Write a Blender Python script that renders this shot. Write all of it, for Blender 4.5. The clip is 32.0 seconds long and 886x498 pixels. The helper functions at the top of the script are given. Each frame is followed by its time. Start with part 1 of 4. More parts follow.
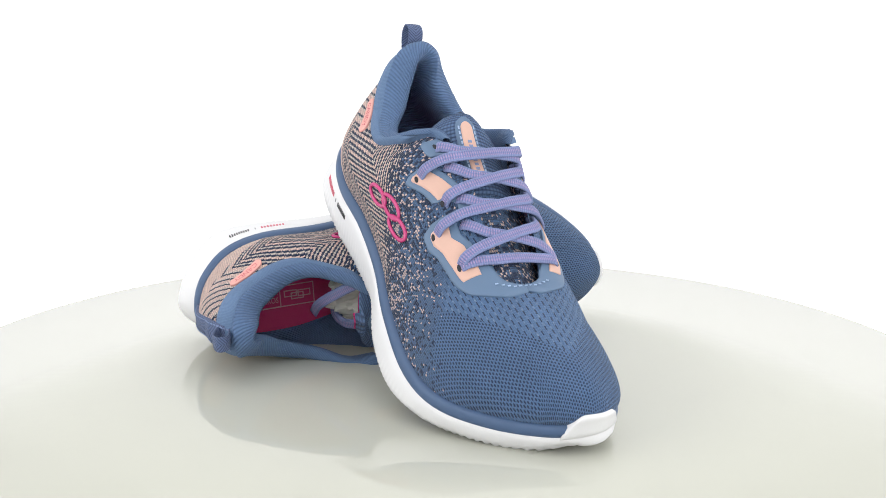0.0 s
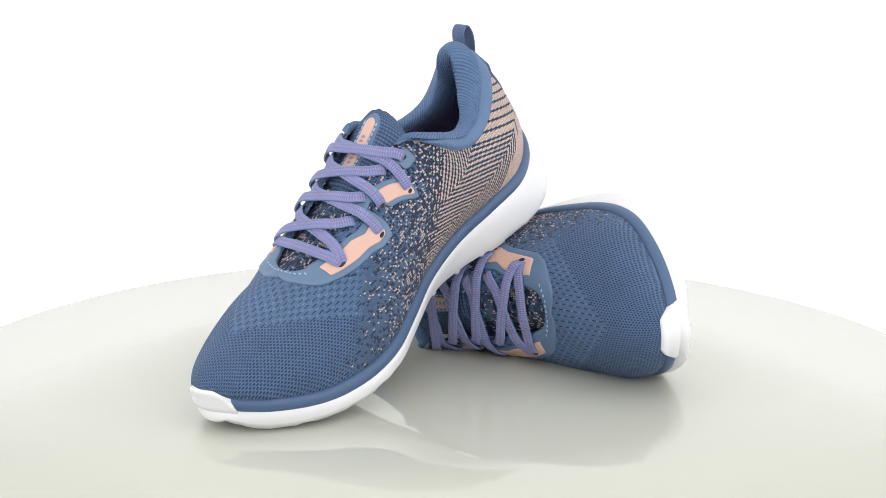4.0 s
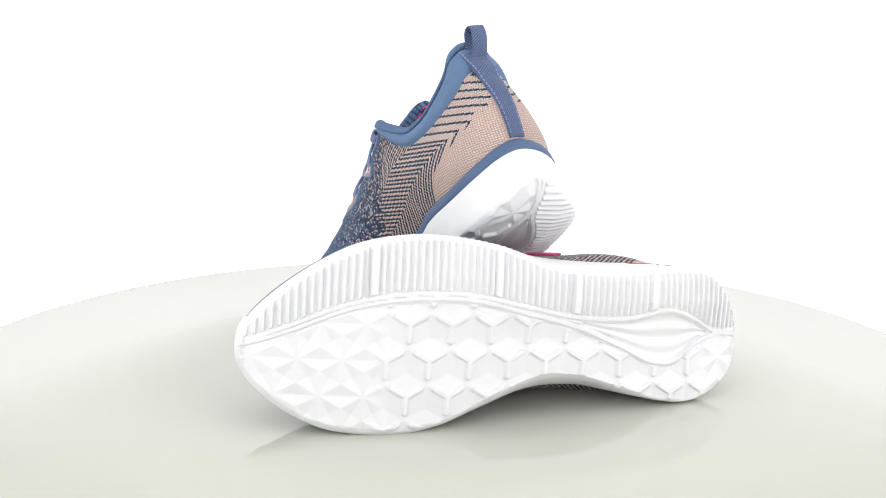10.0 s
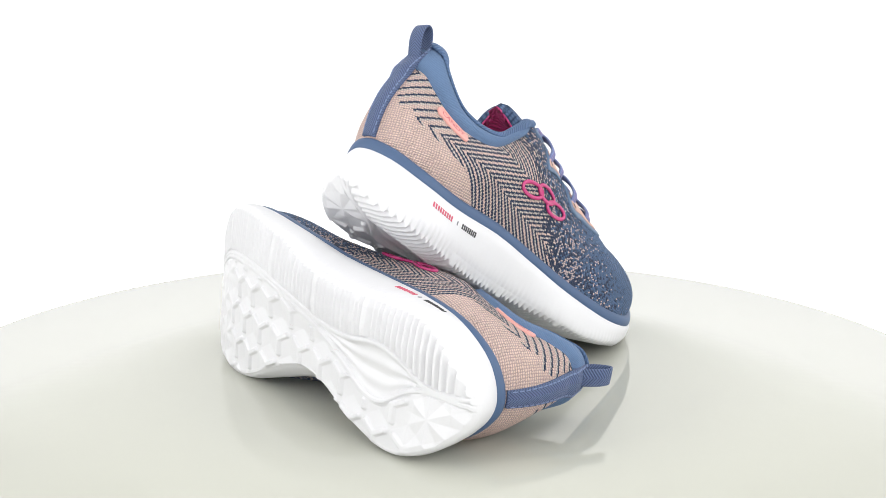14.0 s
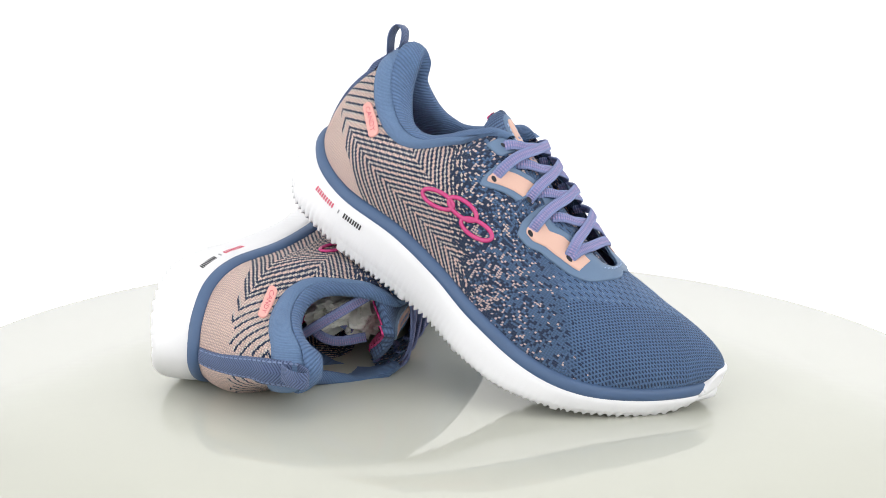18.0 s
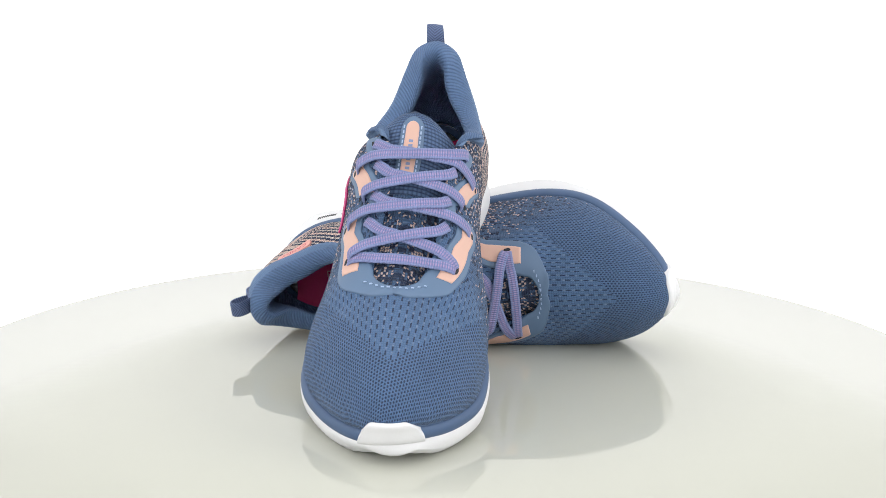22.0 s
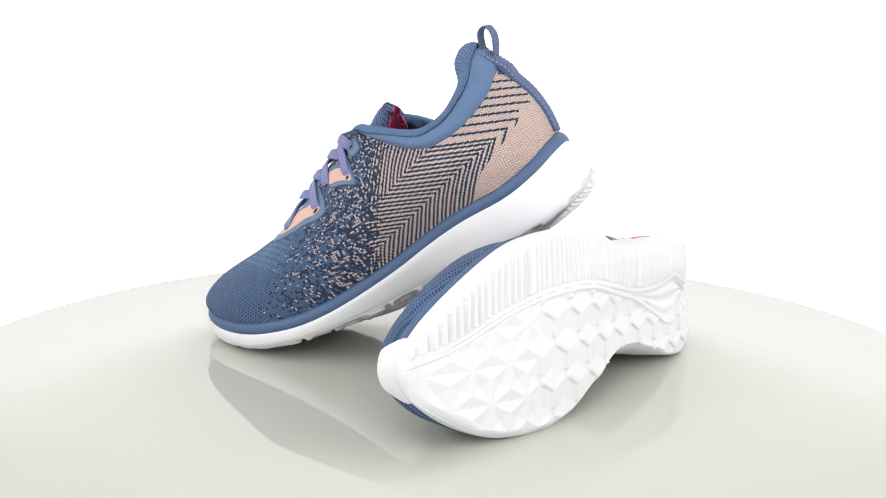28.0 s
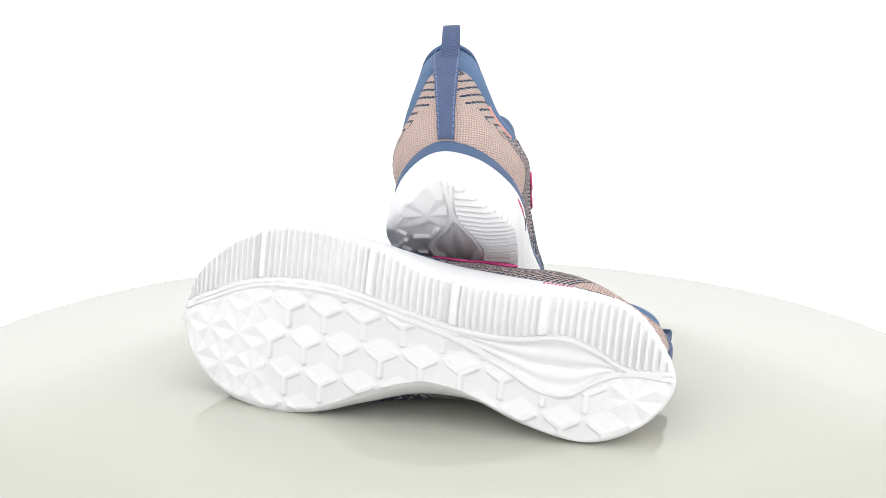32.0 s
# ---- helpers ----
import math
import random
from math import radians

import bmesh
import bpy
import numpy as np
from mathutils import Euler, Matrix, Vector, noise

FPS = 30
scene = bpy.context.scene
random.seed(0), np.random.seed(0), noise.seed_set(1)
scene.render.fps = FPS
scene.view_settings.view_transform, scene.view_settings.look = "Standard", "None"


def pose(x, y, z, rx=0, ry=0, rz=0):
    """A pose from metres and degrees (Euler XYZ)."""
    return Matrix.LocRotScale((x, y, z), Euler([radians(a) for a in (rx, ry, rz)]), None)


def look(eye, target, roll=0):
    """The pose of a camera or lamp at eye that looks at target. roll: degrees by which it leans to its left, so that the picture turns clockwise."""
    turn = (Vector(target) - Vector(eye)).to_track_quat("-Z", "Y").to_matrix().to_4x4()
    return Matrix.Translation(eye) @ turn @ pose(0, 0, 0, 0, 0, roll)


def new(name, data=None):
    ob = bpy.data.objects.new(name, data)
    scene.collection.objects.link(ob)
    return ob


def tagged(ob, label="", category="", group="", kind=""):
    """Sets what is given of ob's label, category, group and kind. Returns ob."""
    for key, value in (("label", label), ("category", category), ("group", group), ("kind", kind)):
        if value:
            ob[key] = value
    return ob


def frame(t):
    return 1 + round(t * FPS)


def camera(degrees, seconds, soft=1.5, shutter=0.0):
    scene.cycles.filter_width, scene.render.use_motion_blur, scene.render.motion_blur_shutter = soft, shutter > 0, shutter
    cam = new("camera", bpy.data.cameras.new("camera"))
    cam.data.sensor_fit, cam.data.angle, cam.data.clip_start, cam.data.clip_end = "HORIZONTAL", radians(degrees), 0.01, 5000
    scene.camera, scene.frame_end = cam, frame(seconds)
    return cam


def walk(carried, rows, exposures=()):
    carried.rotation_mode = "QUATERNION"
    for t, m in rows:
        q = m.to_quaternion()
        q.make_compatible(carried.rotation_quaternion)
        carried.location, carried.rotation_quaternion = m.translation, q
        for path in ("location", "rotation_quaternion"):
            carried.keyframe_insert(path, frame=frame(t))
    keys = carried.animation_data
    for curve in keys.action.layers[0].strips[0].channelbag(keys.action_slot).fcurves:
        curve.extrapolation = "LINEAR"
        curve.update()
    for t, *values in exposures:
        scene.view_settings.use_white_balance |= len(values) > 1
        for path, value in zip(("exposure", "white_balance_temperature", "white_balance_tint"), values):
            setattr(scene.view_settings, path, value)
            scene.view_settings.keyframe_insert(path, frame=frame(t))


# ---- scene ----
# camera: fixed on a stand before the turntable
SECONDS = 32.0
SPIN = 17.9377            # degrees a second, clockwise seen from above
cam = camera(41.52, SECONDS, soft=0.55)
EYE = (0.0, -0.72, 0.221)
CAM = look(EYE, (EYE[0] + 0.001235, EYE[1] + 0.980191, EYE[2] - 0.19805), 0.347)
walk(cam, [(0.0, CAM), (SECONDS, CAM)])

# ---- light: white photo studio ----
world = bpy.data.worlds.new("studio")
scene.world = world
world.use_nodes = True
world.node_tree.nodes["Background"].inputs[0].default_value = (1, 1, 1, 1)
world.node_tree.nodes["Background"].inputs[1].default_value = 0.3
scene.view_settings.exposure = 0.0


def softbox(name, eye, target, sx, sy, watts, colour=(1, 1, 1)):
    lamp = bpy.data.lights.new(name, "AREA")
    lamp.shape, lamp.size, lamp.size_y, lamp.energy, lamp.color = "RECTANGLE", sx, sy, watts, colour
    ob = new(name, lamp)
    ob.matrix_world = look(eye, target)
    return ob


# unseen overhead lamp, made ceiling-sized to thin the shadows on the table
softbox("fill_overhead", (0.0, -0.2, 2.15), (0, -0.2, 0), 3.4, 3.2, 15.0)
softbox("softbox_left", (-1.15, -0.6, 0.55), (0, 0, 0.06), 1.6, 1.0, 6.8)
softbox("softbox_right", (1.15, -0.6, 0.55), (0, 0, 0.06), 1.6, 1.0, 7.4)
# unseen front lamp, added as broad fill under and before the shoes
softbox("fill_front", (0.1, -1.7, 0.75), (0, 0, 0.06), 2.4, 1.1, 8.5)


# ---- materials ----
def material(name, rough=0.5, metal=0.0):
    m = bpy.data.materials.new(name)
    m.use_nodes = True
    nt = m.node_tree
    b = nt.nodes["Principled BSDF"]
    b.inputs["Roughness"].default_value = rough
    b.inputs["Metallic"].default_value = metal
    return m, nt, b


def node(nt, kind, **sets):
    n = nt.nodes.new(kind)
    for k, v in sets.items():
        if k == "op":
            n.operation = v
        elif k == "attr":
            n.attribute_name = v
        elif k == "dtype":
            n.data_type = v
        else:
            n.inputs[int(k[1:])].default_value = v
    return n


def plain(name, colour, rough=0.5, grain=0.06, scale=300.0, bump=0.1, wide=0.04, sheen=0.0):
    """A surface with variation at two scales and a fine relief."""
    m, nt, b = material(name, rough)
    L = nt.links.new
    tc = node(nt, "ShaderNodeTexCoord")
    n1 = node(nt, "ShaderNodeTexNoise", i2=scale, i3=3.0)
    n2 = node(nt, "ShaderNodeTexNoise", i2=scale / 12, i3=2.0)
    for n in (n1, n2):
        L(tc.outputs["Object"], n.inputs["Vector"])
    s1 = node(nt, "ShaderNodeMath", op="MULTIPLY_ADD", i1=grain, i2=1 - grain / 2)
    s2 = node(nt, "ShaderNodeMath", op="MULTIPLY_ADD", i1=wide, i2=1 - wide / 2)
    L(n1.outputs["Fac"], s1.inputs[0])
    L(n2.outputs["Fac"], s2.inputs[0])
    s3 = node(nt, "ShaderNodeMath", op="MULTIPLY")
    L(s1.outputs[0], s3.inputs[0])
    L(s2.outputs[0], s3.inputs[1])
    mul = node(nt, "ShaderNodeVectorMath", op="SCALE")
    mul.inputs[0].default_value = colour[:3]
    L(s3.outputs[0], mul.inputs["Scale"])
    L(mul.outputs[0], b.inputs["Base Color"])
    bp = node(nt, "ShaderNodeBump")
    bp.inputs["Strength"].default_value = bump
    bp.inputs["Distance"].default_value = 0.0006
    L(n1.outputs["Fac"], bp.inputs["Height"])
    L(bp.outputs[0], b.inputs["Normal"])
    if sheen:
        b.inputs["Sheen Weight"].default_value = sheen
    return m


BLUE = (0.088, 0.162, 0.302)
NAVY = (0.022, 0.035, 0.075)
PINK = (0.80, 0.595, 0.525)
mat_blue = plain("blue_rubber_paint", (.056, .104, .205), 0.5, 0.05, 900, 0.05)
mat_foam = plain("white_foam", (0.73, 0.73, 0.745), 0.5, 0.03, 1200, 0.08)
mat_table = plain("glossy_offwhite", (0.52, 0.525, 0.462), 0.015, 0.01, 40, 0.0, 0.02)
mat_table.node_tree.nodes["Principled BSDF"].inputs["IOR"].default_value = 1.54
mat_wall = plain("white_wall", (0.85, 0.85, 0.85), 0.9, 0.02, 30, 0.05)


def calc(nt):
    """Small arithmetic on node sockets."""
    def put(op, *args):
        n = nt.nodes.new("ShaderNodeMath")
        n.operation = op
        for i, x in enumerate(args):
            if isinstance(x, (int, float)):
                n.inputs[i].default_value = x
            else:
                nt.links.new(x, n.inputs[i])
        return n.outputs[0]
    return put


def blend(nt, fac, a, b):
    n = nt.nodes.new("ShaderNodeMix")
    n.data_type = "RGBA"
    for i, x in ((0, fac), (6, a), (7, b)):
        if isinstance(x, (int, float)):
            n.inputs[i].default_value = x
        elif isinstance(x, tuple):
            n.inputs[i].default_value = (*x, 1)
        else:
            nt.links.new(x, n.inputs[i])
    return n.outputs[2]


STITCH, COURSE = 0.0016, 0.00140
PERIOD = 0.0049


def knit_material():
    """Three-yarn knit: the stitch grid, a herringbone at the heel, speckles over the arch, an open mesh at the toe.
    Laid out on the map (s along the shoe, t down from the top), in metres."""
    m, nt, b = material("knit", 0.88)
    c = calc(nt)
    uvn = nt.nodes.new("ShaderNodeUVMap")
    uvn.uv_map = "knit"
    sep = nt.nodes.new("ShaderNodeSeparateXYZ")
    nt.links.new(uvn.outputs[0], sep.inputs[0])
    S, T = sep.outputs[0], sep.outputs[1]
    wob = node(nt, "ShaderNodeTexNoise", i2=480.0, i3=2.0)
    nt.links.new(uvn.outputs[0], wob.inputs["Vector"])
    wv = c("MULTIPLY_ADD", wob.outputs["Fac"], 0.0015, -0.00075)
    row = c("DIVIDE", c("ADD", T, wv), COURSE)
    rowi = c("FLOOR", row)
    col = c("DIVIDE", c("ADD", S, wv), STITCH)
    coli = c("FLOOR", col)
    fu, fv = c("FRACT", col), c("FRACT", row)
    # stitch centre
    x = c("MULTIPLY", c("ADD", coli, .5), STITCH)
    z = c("SUBTRACT", .07, c("MULTIPLY", c("ADD", rowi, .5), COURSE))
    g = c("ADD", x, c("MULTIPLY", z, .72))
    # herringbone: three straight runs of equal spacing, with corners on two slanting lines
    zr = c("SUBTRACT", .07, T)
    drop = c("SUBTRACT", c("MULTIPLY_ADD", S, -.255, .0337), zr)
    rise = c("SUBTRACT", zr, c("MULTIPLY_ADD", S, -.32, .0533))
    f_mid = c("SUBTRACT", c("MULTIPLY", S, .309), c("MULTIPLY", zr, .951))
    f_low = c("ADD", c("MULTIPLY", S, .7266), c("MULTIPLY_ADD", zr, .6871, -.05521))
    f_top = c("ADD", c("MULTIPLY", S, .803), c("MULTIPLY_ADD", zr, .596, -.08243))
    is_low, is_top = c("GREATER_THAN", drop, 0.0), c("GREATER_THAN", rise, 0.0)
    f = c("ADD", f_mid, c("MULTIPLY", is_low, c("SUBTRACT", f_low, f_mid)))
    f = c("ADD", f, c("MULTIPLY", is_top, c("SUBTRACT", f_top, f)))
    bead = c("ADD", c("SINE", c("MULTIPLY", S, 2 * math.pi / STITCH)), c("SINE", c("MULTIPLY", T, 2 * math.pi / COURSE)))
    ph = c("FRACT", c("DIVIDE", c("ADD", f, c("MULTIPLY", bead, .00022)), PERIOD))
    # each band: two dark courses with a narrow one between, paled for stitch highlights, one course alone towards the
    # heel
    second = c("MULTIPLY", c("LESS_THAN", c("ABSOLUTE", c("SUBTRACT", ph, .59)), .125), c("GREATER_THAN", f, -.0865))
    line = c("ADD", c("LESS_THAN", ph, .26), second)
    wl = nt.nodes.new("ShaderNodeTexWhiteNoise")
    wl.noise_dimensions = "1D"
    nt.links.new(c("FLOOR", c("DIVIDE", f, PERIOD)), wl.inputs["W"])
    rag = c("MULTIPLY_ADD", wl.outputs["Value"], .016, -.008)
    tail = c("LESS_THAN", drop, c("MAXIMUM", c("MAXIMUM", c("MULTIPLY_ADD", f, .6, .0607), c("MULTIPLY_ADD", f, 5.0, .435)), .0006))
    tail = c("MULTIPLY", tail, c("GREATER_THAN", S, c("SUBTRACT", rag, c("MULTIPLY_ADD", zr, .55, .086))))
    line = c("MULTIPLY", line, tail)
    wn = nt.nodes.new("ShaderNodeTexWhiteNoise")
    wn.noise_dimensions = "2D"
    comb = nt.nodes.new("ShaderNodeCombineXYZ")
    nt.links.new(coli, comb.inputs[0])
    nt.links.new(rowi, comb.inputs[1])
    nt.links.new(comb.outputs[0], wn.inputs["Vector"])
    r = wn.outputs["Value"]
    soft = node(nt, "ShaderNodeTexNoise", i2=75.0, i3=1.0)
    nt.links.new(uvn.outputs[0], soft.inputs["Vector"])
    gg = c("ADD", g, c("MULTIPLY_ADD", soft.outputs["Fac"], .036, -.018))
    chev = c("LESS_THAN", c("ADD", g, c("MULTIPLY_ADD", r, .02, -.010)), .034)
    fade = nt.nodes.new("ShaderNodeClamp")
    nt.links.new(c("DIVIDE", c("SUBTRACT", .118, gg), .074), fade.inputs[0])
    fade = fade.outputs[0]
    sp = c("LESS_THAN", r, c("MULTIPLY", c("POWER", fade, 1.3), .35))
    sn = c("MULTIPLY", c("GREATER_THAN", r, c("SUBTRACT", 1.0, c("MULTIPLY", fade, .50))), .95)
    # stitch relief: slanted loops
    lean = c("MULTIPLY", c("SUBTRACT", fv, .5), .35)
    hu = c("ABSOLUTE", c("SINE", c("MULTIPLY", c("ADD", col, lean), math.pi)))
    hv = c("ABSOLUTE", c("SINE", c("MULTIPLY", fv, math.pi)))
    h = c("POWER", c("MULTIPLY", hu, hv), .6)
    sp = c("MULTIPLY", sp, c("GREATER_THAN", h, .38))
    pink = c("ADD", c("MULTIPLY", chev, c("SUBTRACT", 1.0, line)), c("MULTIPLY", c("SUBTRACT", 1.0, chev), sp))
    navy = c("ADD", c("MULTIPLY", chev, line), c("MULTIPLY", c("SUBTRACT", 1.0, chev), sn))
    # open mesh over the toes: slanted dashes on the instep, small holes round the toe
    toe = nt.nodes.new("ShaderNodeClamp")
    nt.links.new(c("DIVIDE", c("SUBTRACT", g, .098), .014), toe.inputs[0])
    toe = toe.outputs[0]
    arcs = nt.nodes.new("ShaderNodeUVMap")
    arcs.uv_map = "arc"
    sep2 = nt.nodes.new("ShaderNodeSeparateXYZ")
    nt.links.new(arcs.outputs[0], sep2.inputs[0])
    X, D = sep2.outputs[0], sep2.outputs[1]
    da = c("DIVIDE", X, .0062)
    db = c("DIVIDE", c("ADD", D, .2), .0036)
    da = c("ADD", da, c("MULTIPLY", c("FLOORED_MODULO", c("FLOOR", db), 2.0), .5))
    dash = c("MULTIPLY", c("LESS_THAN", c("FRACT", da), .55), c("LESS_THAN", c("ABSOLUTE", c("SUBTRACT", c("FRACT", db), .5)), .125))
    zone = c("LESS_THAN", c("MULTIPLY_ADD", c("ABSOLUTE", D), .9, X), .131)
    dash = c("MULTIPLY", c("MULTIPLY", c("MULTIPLY", dash, zone), toe), .95)
    mv = c("DIVIDE", c("ADD", D, .2), .0019)
    mu = c("ADD", c("DIVIDE", X, .0025), c("MULTIPLY", c("FLOORED_MODULO", c("FLOOR", mv), 2.0), .5))
    mu, mv = c("SUBTRACT", c("FRACT", mu), .5), c("SUBTRACT", c("FRACT", mv), .5)
    hole = c("LESS_THAN", c("ADD", c("MULTIPLY", mu, mu), c("MULTIPLY", mv, mv)), .11)
    hole = c("MULTIPLY", c("MULTIPLY", hole, toe), c("SUBTRACT", 1.0, zone))
    hole = c("MULTIPLY", hole, .92)
    base = blend(nt, navy, BLUE, NAVY)
    # stitch highlights put into the colour of the narrow course
    pale = c("MULTIPLY", c("MULTIPLY", chev, tail), c("MULTIPLY", c("GREATER_THAN", ph, .215), c("LESS_THAN", ph, .46)))
    yarn = c("MULTIPLY", pink, c("MULTIPLY_ADD", chev, .2, .8))
    base = blend(nt, yarn, base, blend(nt, pale, PINK, (.71, .62, .57)))
    gap = c("MULTIPLY", c("SUBTRACT", 1.0, h), c("MULTIPLY_ADD", pink, -.12, .66))
    gap = c("MULTIPLY", gap, c("MULTIPLY_ADD", toe, -.45, 1.0))
    base = blend(nt, gap, base, NAVY)
    # paler threads between the dashes, their glint painted into the colour
    thread_glint = c("MULTIPLY", c("GREATER_THAN", c("FRACT", da), .62), c("LESS_THAN", c("ABSOLUTE", c("SUBTRACT", c("FRACT", db), .5)), .17))
    thread_glint = c("MULTIPLY", c("MULTIPLY", c("MULTIPLY", thread_glint, zone), toe), c("MULTIPLY_ADD", r, .26, .0))
    base = blend(nt, thread_glint, base, (.34, .40, .47))
    base = blend(nt, c("MAXIMUM", dash, hole), base, NAVY)
    var = node(nt, "ShaderNodeTexNoise", i2=38.0, i3=2.0)
    nt.links.new(uvn.outputs[0], var.inputs["Vector"])
    sc = nt.nodes.new("ShaderNodeVectorMath")
    sc.operation = "SCALE"
    nt.links.new(base, sc.inputs[0])
    nt.links.new(c("MULTIPLY_ADD", var.outputs["Fac"], .3, .85), sc.inputs["Scale"])
    nt.links.new(sc.outputs[0], b.inputs["Base Color"])
    bp = nt.nodes.new("ShaderNodeBump")
    bp.inputs["Strength"].default_value = 0.8
    bp.inputs["Distance"].default_value = 0.0012
    nt.links.new(c("SUBTRACT", c("MULTIPLY", h, c("MULTIPLY_ADD", toe, -.6, 1.0)), c("MULTIPLY", c("MAXIMUM", dash, hole), 1.2)), bp.inputs["Height"])
    nt.links.new(bp.outputs[0], b.inputs["Normal"])
    b.inputs["Sheen Weight"].default_value = 0.10
    b.inputs["Specular IOR Level"].default_value = 0.25
    return m


def woven(name, colour, second, pitch, amount, rough=0.8, slant=1.0, depth=0.0005, sharp=1.0, cross=0.0, hem=None, fold=0.0):
    """A ribbed fabric on the map "weave" (metres along and across): ribs of two yarn colours, with grain."""
    m, nt, b = material(name, rough)
    c = calc(nt)
    uvn = nt.nodes.new("ShaderNodeUVMap")
    uvn.uv_map = "weave"
    sep = nt.nodes.new("ShaderNodeSeparateXYZ")
    nt.links.new(uvn.outputs[0], sep.inputs[0])
    S, T = sep.outputs[0], sep.outputs[1]
    n1 = node(nt, "ShaderNodeTexNoise", i2=900.0, i3=2.0)
    n2 = node(nt, "ShaderNodeTexNoise", i2=60.0, i3=2.0)
    nt.links.new(uvn.outputs[0], n1.inputs["Vector"])
    nt.links.new(uvn.outputs[0], n2.inputs["Vector"])
    lane = c("PINGPONG", T, fold) if fold else T
    q = c("DIVIDE", c("ADD", S, c("MULTIPLY", lane, slant)), pitch)
    h = c("POWER", c("ABSOLUTE", c("SINE", c("MULTIPLY", q, math.pi))), sharp)
    if cross:
        h2 = c("ABSOLUTE", c("SINE", c("MULTIPLY", c("DIVIDE", T, cross), math.pi)))
        h = c("MULTIPLY", h, c("MULTIPLY_ADD", h2, .6, .4))
    alt = c("MULTIPLY", c("SUBTRACT", 1.0, h), amount)
    col = blend(nt, alt, colour, second)
    if hem:
        centre, half, tint = hem
        col = blend(nt, c("MULTIPLY", c("GREATER_THAN", c("ABSOLUTE", c("SUBTRACT", T, centre)), half), .85), col, tint)
    sc = nt.nodes.new("ShaderNodeVectorMath")
    sc.operation = "SCALE"
    nt.links.new(col, sc.inputs[0])
    nt.links.new(c("MULTIPLY", c("MULTIPLY_ADD", n1.outputs["Fac"], .3, .85), c("MULTIPLY_ADD", n2.outputs["Fac"], .24, .88)), sc.inputs["Scale"])
    nt.links.new(sc.outputs[0], b.inputs["Base Color"])
    bp = nt.nodes.new("ShaderNodeBump")
    bp.inputs["Strength"].default_value = 0.8
    bp.inputs["Distance"].default_value = depth
    nt.links.new(c("ADD", h, c("MULTIPLY", n1.outputs["Fac"], .25)), bp.inputs["Height"])
    nt.links.new(bp.outputs[0], b.inputs["Normal"])
    b.inputs["Sheen Weight"].default_value = 0.05
    b.inputs["Specular IOR Level"].default_value = 0.3
    return m


mat_knit = knit_material()
mat_jersey = woven("blue_jersey", (.122, .198, .335), (.078, .13, .24), .0009, .5, .85, .2, .0002)
mat_lining = woven("blue_ribbed_lining", (.10, .168, .305), (.052, .092, .185), .0021, .62, .85, .8, .0006, 1.0)
mat_ribbon = woven("blue_ribbon", (.115, .16, .29), (.025, .038, .095), .0017, .95, .6, .8, .0005, .9, fold=.0050)
mat_lace = woven("violet_lace", (.34, .26, .45), (.10, .17, .35), .0014, .95, .75, 0.0, .0005, 1.0, .0023, (.0062, .0019, (.19, .24, .44)))
mat_mesh = woven("blue_spacer_mesh", (.10, .165, .30), (.022, .035, .075), .0024, .9, .85, 0.0, .0006, 1.0, .0019)
mat_pinklining = woven("magenta_lining", (.64, .06, .22), (.36, .02, .11), .0027, .7, .85, .8, .0006)
mat_film = plain("blue_film", (.10, .165, .27), 0.45, 0.05, 1500, 0.05)
mat_pinkfilm = plain("pale_pink_film", (.62, .39, .315), 0.45, 0.05, 1500, 0.05)
mat_tag = plain("coral_pink_rubber", (.74, .37, .33), 0.45, 0.05, 1200, 0.05)
mat_tagink = plain("deep_pink_ink", (.55, .10, .14), 0.45, 0.05, 1200, 0.0)
mat_logo = plain("magenta_gel", (.50, .045, .18), 0.22, 0.05, 900, 0.03)
mat_thread = plain("pale_blue_thread", (.34, .44, .62), 0.8, 0.2, 2000, 0.2)
mat_ribthread = plain("blue_thread", (.20, .26, .43), 0.8, 0.2, 2000, 0.2)
mat_dark = plain("black_eyelet", (.02, .022, .03), 0.8, 0.2, 1500, 0.2)
mat_red = plain("red_print", (.58, .10, .16), 0.5, 0.05, 1500, 0.0)
mat_black = plain("black_print", (.03, .03, .035), 0.5, 0.05, 1500, 0.0)
mat_slash = plain("grey_print", (.25, .25, .27), 0.5, 0.05, 1500, 0.0)
mat_insole = plain("magenta_insole", (.55, .03, .15), 0.75, 0.15, 900, 0.2)
mat_print = plain("pale_pink_print", (.68, .42, .46), 0.7, 0.1, 900, 0.0)
mat_paper = plain("white_tissue", (.62, .62, .57), 0.85, 0.06, 200, 0.3, 0.1)


